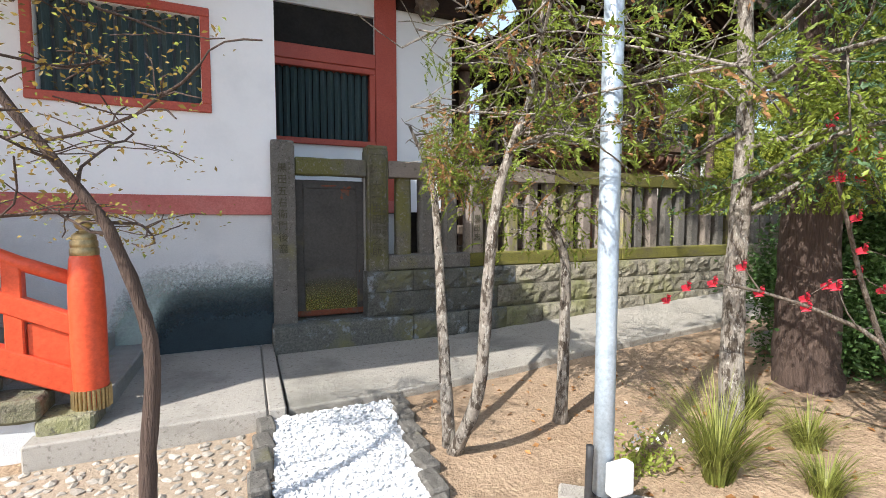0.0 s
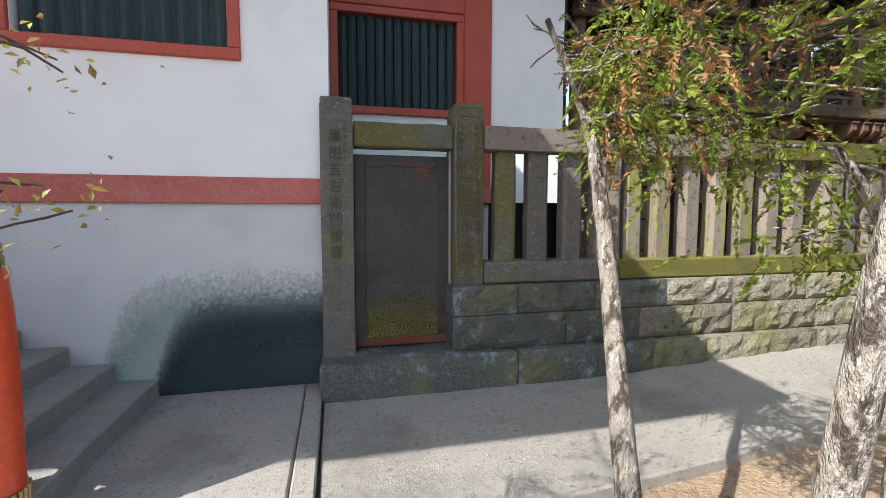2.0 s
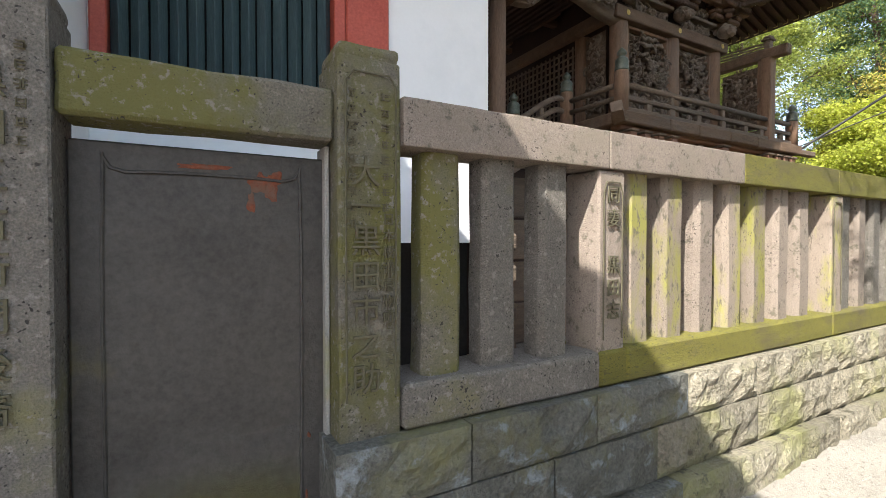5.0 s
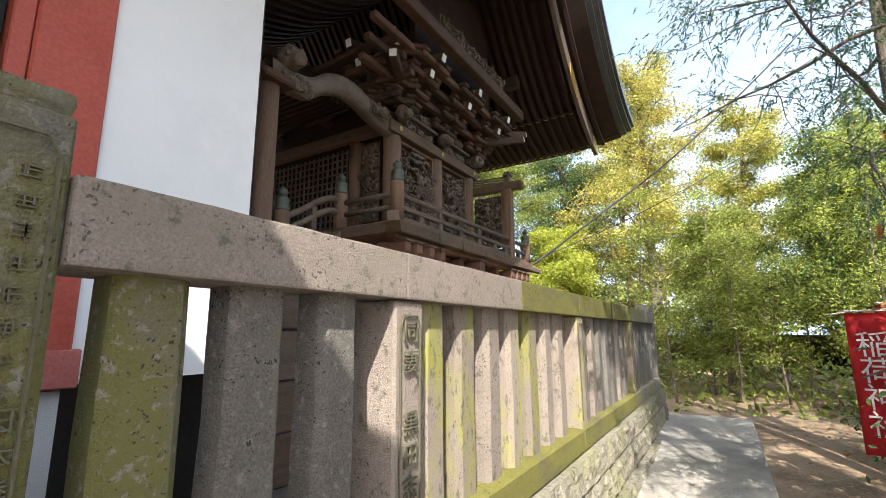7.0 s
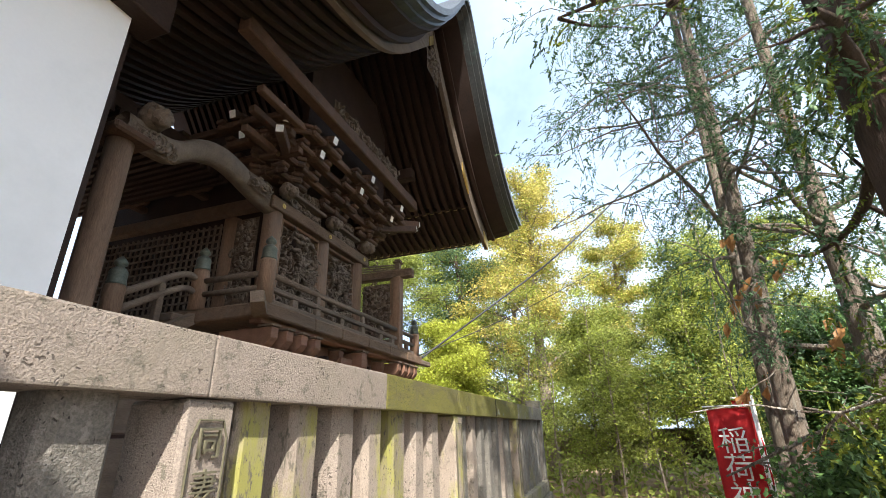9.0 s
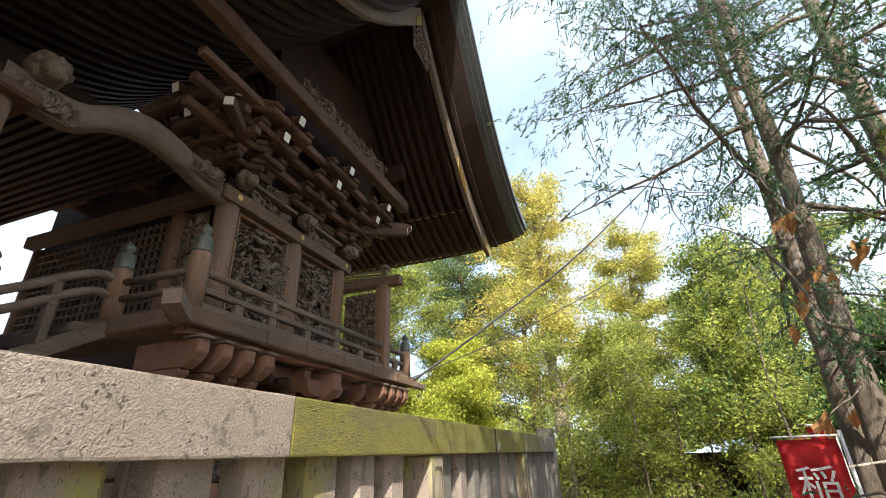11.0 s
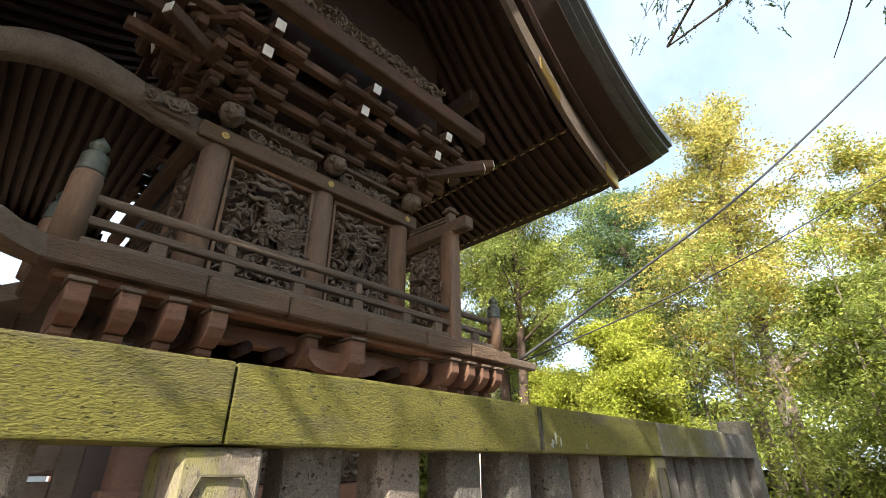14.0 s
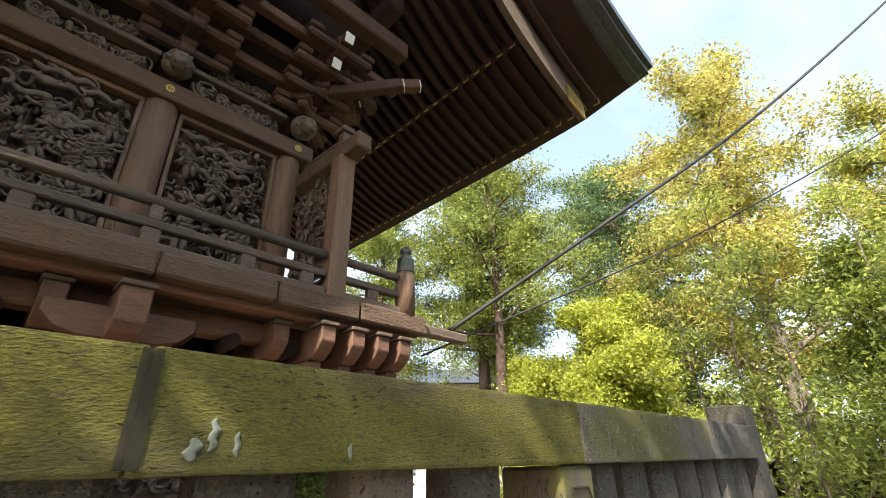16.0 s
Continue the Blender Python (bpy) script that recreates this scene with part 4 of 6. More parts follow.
def carving(x0, x1, z0, z1, y, seed, depth=0.07, tubes=46, m=None, people=0):
    """A carved relief in two meshes: a lumpy ground, and the curling bands and rounded figures on it."""
    bm, fig = bmesh.new(), bmesh.new()
    nx, nz = int((x1 - x0) / 0.022) + 2, int((z1 - z0) / 0.022) + 2
    g = []

    def relief(x, z):
        p = Vector((x * 7 + seed, z * 8, seed))
        q = p + noise.noise_vector(p * 0.6) * 1.3
        return (1 - abs(noise.noise(q))) ** 2 * 0.8 + 0.3 * (1 - abs(noise.noise(q * 2.1))) + 0.2 * noise.noise(q * 4.3)
    for i in range(nx):
        for j in range(nz):
            x, z = x0 + (x1 - x0) * i / (nx - 1), z0 + (z1 - z0) * j / (nz - 1)
            e = min(i, nx - 1 - i, j, nz - 1 - j)
            g.append(bm.verts.new((x, y - depth * 1.3 * max(-0.3, relief(x, z) - 0.6) * min(1, e / 3), z)))
    for i in range(nx - 1):
        for j in range(nz - 1):
            bm.faces.new((g[i * nz + j], g[(i + 1) * nz + j], g[(i + 1) * nz + j + 1], g[i * nz + j + 1]))
    r = random.Random(int(seed * 10))
    for k in range(tubes):
        cx, cz, a = r.uniform(x0 + 0.05, x1 - 0.05), r.uniform(z0 + 0.05, z1 - 0.05), r.uniform(0, 6.28)
        R, turn, w = r.uniform(0.025, 0.075), r.choice((-1, 1)) * r.uniform(2.0, 5.5), r.uniform(0.008, 0.019)
        base = y - depth * max(0.1, relief(cx, cz) - 0.35)
        pts = []
        for s in range(9):
            t = s / 8
            rr = R * (1.25 - t)
            pts.append((min(max(cx + rr * math.cos(a + turn * t), x0 + 0.01), x1 - 0.01), base - depth * 0.35 * t, min(max(cz + rr * math.sin(a + turn * t), z0 + 0.01), z1 - 0.01)))
        tube(fig, pts, [w * (1 - 0.55 * s / 8) for s in range(9)], 6)
    for k in range(tubes // 2):
        cx, cz = r.uniform(x0 + 0.06, x1 - 0.06), r.uniform(z0 + 0.06, z1 - 0.06)
        bmesh.ops.create_icosphere(fig, subdivisions=2, radius=1, matrix=Matrix.Translation((cx, y - depth * max(0.1, relief(cx, cz) - 0.3), cz)) @ pose(0, 0, 0, 0, r.uniform(-40, 40), 0) @ Matrix.Diagonal((r.uniform(0.014, 0.032), 0.026, r.uniform(0.02, 0.05), 1)))
    for k in range(people):
        cx, cz, s = r.uniform(x0 + 0.1, x1 - 0.1), z0 + (z1 - z0) * r.uniform(0.12, 0.72), r.uniform(0.8, 1.25)
        lean, yy = r.uniform(-0.5, 0.5), y - depth * r.uniform(0.55, 0.9)
        tilt = Matrix.Translation((cx, yy, cz)) @ pose(0, 0, 0, 0, math.degrees(lean), 0)
        for dx, dz, rx, rz in ((0, 0, 0.038, 0.062), (0, 0.085, 0.024, 0.028), (-0.02, -0.075, 0.02, 0.055), (0.025, -0.07, 0.02, 0.05)):
            bmesh.ops.create_icosphere(fig, subdivisions=2, radius=1, matrix=tilt @ Matrix.Translation((dx * s, 0, dz * s)) @ Matrix.Diagonal((rx * s, 0.032, rz * s, 1)))
        for sg in (-1, 1):
            e = r.uniform(-0.06, 0.07) * s
            tube(fig, [tilt @ Vector((sg * 0.03 * s, -0.01, 0.035 * s)), tilt @ Vector((sg * 0.07 * s, -0.03, e * 0.5)), tilt @ Vector((sg * 0.10 * s, -0.035, e))], [0.014, 0.013, 0.010], 6)
        for q in range(3):
            tube(fig, [tilt @ Vector((-0.045 * s, -0.034, (-0.02 + 0.03 * q) * s)), tilt @ Vector((0.0, -0.042, (-0.03 + 0.03 * q) * s)), tilt @ Vector((0.045 * s, -0.034, (-0.015 + 0.03 * q) * s))], 0.005, 5)
    for k in range(people // 2):
        cx, cz = r.uniform(x0 + 0.12, x1 - 0.12), z0 + (z1 - z0) * r.uniform(0.6, 0.93)
        pts = [(cx + (q - 3) * 0.035, y - depth * 0.8, cz + 0.018 * math.sin(q * 1.6 + k)) for q in range(7)]
        tube(fig, [(min(max(a, x0 + 0.02), x1 - 0.02), b, c) for a, b, c in pts], [0.008, 0.018, 0.024, 0.02, 0.025, 0.017, 0.007], 8)
    roughen(fig, 0.004, 60, seed)
    if m is not None:
        for q in (bm, fig):
            bmesh.ops.transform(q, matrix=m, verts=q.verts[:])
    return bm, fig


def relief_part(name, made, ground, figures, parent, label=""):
    # the ground's darker tone paints the shade between the figures
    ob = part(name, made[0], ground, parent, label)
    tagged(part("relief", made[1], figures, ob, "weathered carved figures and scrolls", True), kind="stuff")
    return ob


def column(x, y, z0, z1, r, nm="column", m=WOOD_UP):
    part(nm, tube(bmesh.new(), [(x, y, z0), (x, y, z1)], r, 18), m, hall, "", True)


for x in (6.80, 7.85, 8.85):
    column(x, Y0 - 0.0, 3.22, 4.66, 0.115)
    column(x, Y0 + 0.05, 0.45, 3.1, 0.14, "foot_column", WOOD_RED)
for y in (8.35, 10.65):
    column(6.80, y, 3.22, 4.66, 0.115)
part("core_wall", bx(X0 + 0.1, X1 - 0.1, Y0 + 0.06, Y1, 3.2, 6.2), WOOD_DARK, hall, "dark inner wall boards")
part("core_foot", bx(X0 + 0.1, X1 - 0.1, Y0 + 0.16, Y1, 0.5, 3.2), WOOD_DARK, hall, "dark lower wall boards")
part("foundation", bx(X0 - 0.3, X1 + 0.3, Y0 - 0.3, Y1 + 0.2, 0.2, 0.62, 0.03), STONE_A, hall, "grey foundation stones")
part("base_beam", bx(6.62, 9.05, Y0 - 0.12, Y0 + 0.04, 2.40, 2.56, 0.012), WOOD_RED, hall)
part("base_beam", bx(6.62, 9.05, Y0 - 0.12, Y0 + 0.04, 1.86, 2.04, 0.012), WOOD_RED, hall)
for k, (a, b) in enumerate(((6.92, 7.74), (7.97, 8.74))):
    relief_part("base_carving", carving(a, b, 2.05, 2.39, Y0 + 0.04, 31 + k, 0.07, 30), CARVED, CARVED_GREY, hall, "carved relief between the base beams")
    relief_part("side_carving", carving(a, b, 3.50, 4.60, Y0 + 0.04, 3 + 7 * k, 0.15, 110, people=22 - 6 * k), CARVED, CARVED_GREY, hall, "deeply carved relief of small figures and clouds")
    fr = bmesh.new()
    box(fr, a, b, Y0 - 0.055, Y0 + 0.03, 4.595, 4.635, 0.006)
    box(fr, a, b, Y0 - 0.055, Y0 + 0.03, 3.44, 3.50, 0.006)
    box(fr, a, a + 0.03, Y0 - 0.05, Y0 + 0.03, 3.5, 4.6, 0.005)
    box(fr, b - 0.03, b, Y0 - 0.05, Y0 + 0.03, 3.5, 4.6, 0.005)
    part("panel_frame", fr, WOOD_UP, hall)
tie = part("tie_beam", bx(6.60, 9.02, Y0 - 0.15, Y0 - 0.03, 4.645, 4.80, 0.012), WOOD, hall)
for x in (6.80, 7.85, 8.87):
    g = bmesh.new()
    for k in range(8):
        a = k * math.tau / 8
        bmesh.ops.create_icosphere(g, subdivisions=1, radius=1, matrix=Matrix.Translation((x + 0.024 * math.cos(a), Y0 - 0.155, 4.725 + 0.024 * math.sin(a))) @ Matrix.Diagonal((0.012, 0.006, 0.012, 1)))
    bmesh.ops.create_icosphere(g, subdivisions=1, radius=0.012, matrix=Matrix.Translation((x, Y0 - 0.156, 4.725)))
    part("gilt_rosette", g, GOLD, tie, "small gilt flower boss")
part("tie_beam", bx(6.58, 6.70, Y0 - 0.1, Y1, 4.645, 4.80, 0.012), WOOD, hall)
part("sill_beam", bx(6.62, 9.0, Y0 - 0.12, Y0 - 0.02, 3.26, 3.43, 0.012), WOOD, hall)

# frieze over the tie beam
for k, (a, b) in enumerate(((6.95, 7.72), (7.98, 8.72))):
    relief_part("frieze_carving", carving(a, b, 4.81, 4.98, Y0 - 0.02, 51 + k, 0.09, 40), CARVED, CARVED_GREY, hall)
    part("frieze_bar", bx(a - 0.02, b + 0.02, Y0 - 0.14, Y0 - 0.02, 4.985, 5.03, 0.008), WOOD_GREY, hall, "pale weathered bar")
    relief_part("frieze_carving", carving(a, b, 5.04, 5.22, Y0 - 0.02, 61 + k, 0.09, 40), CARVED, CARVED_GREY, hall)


def beast_head(at, s, seed):
    """A rounded carved beam end with brow, muzzle and ears; plain and weathered."""
    bm = bmesh.new()
    x, y, z = at
    for dx, dy, dz, r in ((0.62, -0.55, -0.1, 0.3), (-0.62, -0.55, -0.1, 0.3), (0.3, -1.05, -0.55, 0.24), (-0.3, -1.05, -0.55, 0.24), (0, 0.1, 0.75, 0.4), (0, 0, 0, 1.0), (0, -0.75, -0.25, 0.7), (0.45, -0.2, 0.6, 0.34), (-0.45, -0.2, 0.6, 0.34), (0.4, -0.85, 0.25, 0.26), (-0.4, -0.85, 0.25, 0.26), (0, -1.2, -0.05, 0.3)):
        bmesh.ops.create_icosphere(bm, subdivisions=3, radius=r * s, matrix=Matrix.Translation((x + dx * s, y + dy * s, z + dz * s)))
    roughen(bm, s * 0.14, 3.2 / s, seed)
    roughen(bm, s * 0.10, 7.5 / s, seed + 4)
    return bm


for k, x in enumerate((6.80, 7.85, 8.88)):
    part("beast_head", beast_head((x, Y0 - 0.18, 4.93), 0.105, k * 3), CARVED_GREY, hall, "carved beast-head beam end", True)

# stepped brackets under the eave


def bracket_set(x, y, turn=0.0, nm="bracket_set"):
    M = Matrix.Translation((x, y, 0)) @ pose(0, 0, 0, 0, 0, turn)
    first = None
    for k in range(4):
        z, reach = 5.06 + 0.135 * k, 0.17 + 0.165 * k
        arm = bx(-0.055, 0.055, -reach - 0.06, 0.1, z, z + 0.085, 0.012, m=M)
        if first is None:
            first = part(nm, arm, BRACKET, hall, "stepped timber bracket cluster")
        else:
            part("bracket_arm", arm, BRACKET, first)
        for q in (-0.26, 0.0, 0.26):
            part("bearing_block", bx(q - 0.065, q + 0.065, -reach - 0.065, -reach + 0.065, z + 0.085, z + 0.14, 0.014, m=M), BRACKET, first)
        part("cross_arm", bx(-0.32, 0.32, -reach - 0.045, -reach + 0.045, z + 0.01, z + 0.085, 0.02, m=M), BRACKET, first)
    for z, reach in ((5.39, 0.62), (5.55, 0.80)):
        beam_m = M @ Matrix.Translation((0.0, -reach, z)) @ pose(0, 0, 0, 14, 0, 0)
        part("tail_rafter", bx(-0.045, 0.045, 0.0, 0.5, -0.05, 0.05, 0.008, m=beam_m), BRACKET, first)
        part("bracket_tip", bx(-0.043, 0.043, -0.006, 0.0015, -0.048, 0.048, 0.003, m=beam_m), WHITE_TIP, first, "white painted bracket end")


for x in (6.84, 7.87, 8.90):
    bracket_set(x, Y0)
for y in (7.75, 8.9, 10.0):
    bracket_set(X0 + 0.05, y + 0.02, -90)
bracket_set(X0 + 0.1, Y0 + 0.05, -45)
bracket_set(X1 - 0.05, Y0 + 0.05, 45)
for k in range(3):
    z, yy = 5.22 + 0.14 * k, 7.52 - 0.17 * k
    part("eave_tie", bx(5.9 - 0.1 * k, 9.35 + 0.12 * k, yy - 0.045, yy + 0.045, z, z + 0.09, 0.01), BRACKET, hall)
    part("eave_tie", bx(6.46 - 0.17 * k, 6.55 - 0.17 * k, 7.2, 10.3, z, z + 0.09, 0.01), BRACKET, hall)
part("eave_purlin", bx(5.2, 9.55, 6.93, 7.08, 5.80, 5.98, 0.015), BRACKET, hall, "long eave purlin")
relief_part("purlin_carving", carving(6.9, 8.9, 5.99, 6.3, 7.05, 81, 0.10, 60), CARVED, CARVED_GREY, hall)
for a, b in (((8.7, 7.6, 5.2), (9.5, 6.95, 5.42)), ((8.7, 7.75, 5.4), (9.75, 7.0, 5.62)), ((6.9, 7.6, 5.25), (6.1, 7.2, 5.30)), ((6.9, 7.7, 5.5), (6.1, 7.22, 5.60))):
    bm = bmesh.new()
    beam(bm, a, b, 0.1, 0.11)
    tip = bmesh.new()
    d = (Vector(b) - Vector(a)).normalized()
    beam(tip, Vector(b), Vector(b) + d * 0.012, 0.085, 0.095, 0.002)
    arm = part("corner_arm", bm, BRACKET, hall)
    part("arm_tip", tip, WHITE_TIP, arm, "white painted end")

# veranda
part("veranda_floor", bx(5.98, 9.8, 7.02, 7.72, 3.17, 3.225, 0.005), WOOD_GREY, hall)
part("veranda_floor", bx(5.98, 6.6, 7.722, 10.3, 3.17, 3.225, 0.005), WOOD_GREY, hall)
part("veranda_floor", bx(9.0, 9.8, 7.722, 10.3, 3.17, 3.225, 0.005), WOOD_GREY, hall)
rg = random.Random(9)
xs = [5.94, 6.75, 7.3, 7.95, 8.6, 9.2, 9.82]
for k, (a, b) in enumerate(zip(xs, xs[1:])):
    bm = bx(a, b - 0.006, 6.96, 7.10, 3.10 + rg.uniform(-0.004, 0.004), 3.235, 0.014)
    roughen(bm, 0.008, 8, k * 2.0, 3)
    part("veranda_edge", bm, WOOD, hall, "grey worn edge board")
part("veranda_edge", bx(5.93, 6.07, 7.102, 8.2, 3.10, 3.235, 0.014), WOOD, hall)
bm = bmesh.new()
tube(bm, curve_pts([(6.05, 7.1, 3.17), (5.85, 6.95, 3.16), (5.70, 6.85, 3.20)], 4), [0.085, 0.085, 0.085, 0.085, 0.085, 0.085, 0.085, 0.085, 0.08], 4)
part("corner_nose", bm, WOOD_GREY, hall, "projecting corner timber")
part("edge_nose", bx(9.82, 10.32, 7.0, 7.09, 3.12, 3.20, 0.012), WOOD_GREY, hall, "projecting end of the edge board")
part("veranda_beam", bx(6.02, 9.75, 7.06, 7.20, 3.06, 3.168, 0.012), WOOD_RED, hall, "reddish beam under the veranda")
part("veranda_beam", bx(6.15, 9.65, 7.30, 7.44, 2.93, 3.06, 0.012), WOOD_RED, hall)
part("veranda_beam", bx(6.35, 9.5, 7.42, 7.54, 2.66, 2.80, 0.012), WOOD_RED, hall)


def bracket_profile(bm, x, w, pts):
    """A timber arm: the outline pts (y, z) extruded over the width w about x."""
    sides = [[bm.verts.new((x + k * w / 2, y, z)) for y, z in pts] for k in (-1, 1)]
    bm.faces.new(sides[0])
    bm.faces.new(sides[1][::-1])
    for i in range(len(pts)):
        j = (i + 1) % len(pts)
        bm.faces.new((sides[0][j], sides[0][i], sides[1][i], sides[1][j]))
    bmesh.ops.recalc_face_normals(bm, faces=bm.faces[:])


def under_bracket(x, big=False, back=0.0):
    y, w = 6.99 + back, 0.14 if big else 0.105
    bm = bmesh.new()
    drop = 0.07 if big else 0.0
    bracket_profile(bm, x, w, [(y, 3.03), (y, 2.93 - drop), (y + 0.045, 2.875 - drop), (y + 0.12, 2.83 - drop), (y + 0.62, 2.83 - drop), (y + 0.62, 3.03)])
    bmesh.ops.bevel(bm, geom=bm.edges[:], offset=0.006, segments=1, affect="EDGES")
    arm = part("veranda_bracket", bm, WOOD_RED, hall, "bracket arm under the veranda")
    part("bearing_board", bx(x - w / 2 - 0.012, x + w / 2 + 0.012, y - 0.02, y + 0.16, 3.032, 3.056, 0.005), WOOD_GREY, arm, "pale weathered bearing board")
    low = bmesh.new()
    bracket_profile(low, x, w * 0.92, [(y + 0.15, 2.826 - drop), (y + 0.15, 2.79 - drop), (y + 0.21, 2.75 - drop), (y + 0.27, 2.735 - drop), (y + 0.62, 2.735 - drop), (y + 0.62, 2.826 - drop)])
    bmesh.ops.bevel(low, geom=low.edges[:], offset=0.006, segments=1, affect="EDGES")
    part("lower_arm", low, WOOD_RED, arm)
    if big:
        for sx in (-1, 1):
            cross = bmesh.new()
            pts = [(0.0, 0.0), (0.26, 0.0), (0.26, -0.06), (0.2, -0.12), (0.1, -0.15), (0.0, -0.15)]
            sides = [[cross.verts.new((x + sx * (w / 2 + px), y + q, 2.945 + pz)) for px, pz in pts] for q in (0.14, 0.26)]
            cross.faces.new(sides[0])
            cross.faces.new(sides[1][::-1])
            for i in range(6):
                j = (i + 1) % 6
                cross.faces.new((sides[0][j], sides[0][i], sides[1][i], sides[1][j]))
            bmesh.ops.recalc_face_normals(cross, faces=cross.faces[:])
            part("cross_arm", cross, WOOD_RED, arm)


for x in (6.15, 6.38, 6.62, 6.86, 8.98, 9.21, 9.42, 9.62):
    under_bracket(x)
under_bracket(7.90, True)
for x in (7.60, 8.74):
    under_bracket(x, False, 0.16)
for x in (6.265, 6.5, 6.74, 7.15, 7.40, 7.74, 8.22, 8.48, 8.86, 9.1, 9.315):
    bm = tube(bmesh.new(), [(x, 7.42, 2.90), (x, 7.22, 2.90)], [0.05, 0.044], 12)
    part("dowel_end", bm, WOOD_DARK, hall, "round dark timber end", True)


def rail_newel(x, y, z0, parent, h=0.44):
    bm = lathe(bmesh.new(), (x, y, z0), [(0.078, 0), (0.078, h - 0.03), (0.07, h)], 16)
    n = part("newel", bm, WOOD_UP, parent, "weathered newel post", True)
    cap = [(0.074, 0), (0.076, 0.012), (0.072, 0.03), (0.068, 0.09), (0.072, 0.1), (0.066, 0.12), (0.05, 0.14), (0.034, 0.15), (0.034, 0.16), (0.05, 0.175), (0.052, 0.195), (0.036, 0.22), (0.012, 0.245), (0.004, 0.255)]
    part("finial", lathe(bmesh.new(), (x, y, z0 + h), cap, 16), BRONZE, n, "bronze onion finial", True)


balustrade = hall
for x, y, z0, h in ((6.02, 7.05, 3.23, 0.44), (5.98, 7.83, 3.23, 0.42), (9.64, 7.03, 3.22, 0.36), (5.13, 7.78, 2.75, 0.5)):
    rail_newel(x, y, z0, balustrade, h)
for a, b in ((6.06, 8.93), (9.05, 9.6)):
    bm = tube(bmesh.new(), [(a, 7.04, 3.53), (b, 7.04, 3.53)], 0.032, 12)
    part("top_rail", bm, WOOD_GREY, hall, "", True)
    part("middle_rail", bx(a, b, 7.01, 7.07, 3.365, 3.415, 0.008), WOOD_GREY, hall)
    part("foot_rail", bx(a, b, 7.0, 7.09, 3.236, 3.285, 0.008), WOOD_GREY, hall)
for x in (6.45, 6.86, 7.37, 7.89, 8.41, 8.80, 9.33):
    part("baluster", bx(x - 0.045, x + 0.045, 7.015, 7.065, 3.285, 3.365, 0.006), WOOD_GREY, hall)
    if x in (6.86, 7.89):
        part("baluster", bx(x - 0.03, x + 0.03, 7.018, 7.062, 3.415, 3.505, 0.006), WOOD_GREY, hall)
for z, r in ((3.53, 0.03), (3.39, 0.028)):
    part("front_rail", tube(bmesh.new(), [(6.0, 7.1, z), (5.98, 7.8, z)], r, 10), WOOD_GREY, hall, "", True)
    bm = tube(bmesh.new(), curve_pts([(5.98, 7.83, z), (5.82, 7.82, z + 0.03), (5.62, 7.81, z - 0.06), (5.4, 7.8, z - 0.2), (5.13, 7.78, z - 0.36)], 5), 0.032, 10)
    part("stair_rail", bm, WOOD_GREY, hall, "curved stair rail", True)
part("stair_string", tube(bmesh.new(), [(6.0, 7.82, 3.18), (5.05, 7.78, 2.62)], 0.07, 4), WOOD_GREY, hall)
part("stair_strut", bx(5.52, 5.58, 7.78, 7.84, 2.9, 3.4, 0.006), WOOD_GREY, hall)
for k in range(4):
    part("stair_tread", bx(5.1 + 0.22 * k, 5.34 + 0.22 * k, 7.86, 9.9, 2.68 + 0.14 * k, 2.76 + 0.14 * k, 0.01), WOOD_GREY, hall)

for z in (0.62, 1.12, 1.62, 2.12):
    part("base_board", bx(5.0, 6.55, 7.96, 8.04, z, z + 0.47, 0.012), WOOD_GREY, hall, "grey boarded side under the stair")
for x in (5.05, 5.78, 6.48):
    part("base_post", bx(x - 0.06, x + 0.06, 7.86, 7.958, 0.45, 2.66, 0.01), WOOD_GREY, hall)
part("base_stone", bx(4.95, 6.65, 7.8, 8.2, 0.2, 0.615, 0.02), STONE_A, hall)

# wing screen at the rear of the veranda
part("wing_post", bx(8.94, 9.08, 6.985, 7.115, 3.23, 4.385, 0.01), WOOD_UP, hall)
bm = bmesh.new()
beam(bm, (8.99, 7.75, 4.44), (9.03, 6.80, 4.44), 0.13, 0.14, 0.012)
wing_beam = part("wing_beam", bm, WOOD, hall)
bm = bmesh.new()
box(bm, 8.965, 9.055, 7.01, 7.09, 4.51, 4.62, 0.008)
box(bm, 8.935, 9.085, 6.985, 7.115, 4.62, 4.65, 0.008)
box(bm, 8.955, 9.065, 7.0, 7.10, 4.65, 4.69, 0.015)
part("wing_cap", bm, WOOD_GREY, wing_beam)
bm = bmesh.new()
for z in (4.54, 4.58, 4.62):
    beam(bm, (9.0, 7.7, z + 0.02), (9.02, 7.1, z - 0.01), 0.02, 0.025, 0.003)
part("wing_rods", bm, WOOD_GREY, wing_beam)
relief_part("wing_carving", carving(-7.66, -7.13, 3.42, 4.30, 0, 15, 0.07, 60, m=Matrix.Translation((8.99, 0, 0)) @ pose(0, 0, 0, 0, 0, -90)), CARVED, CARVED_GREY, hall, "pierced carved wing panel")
part("wing_frame", bx(8.97, 9.05, 7.12, 7.17, 3.24, 4.38, 0.006), WOOD_UP, hall)
part("wing_sill", bx(8.96, 9.06, 7.12, 7.7, 3.24, 3.40, 0.008), WOOD, hall)

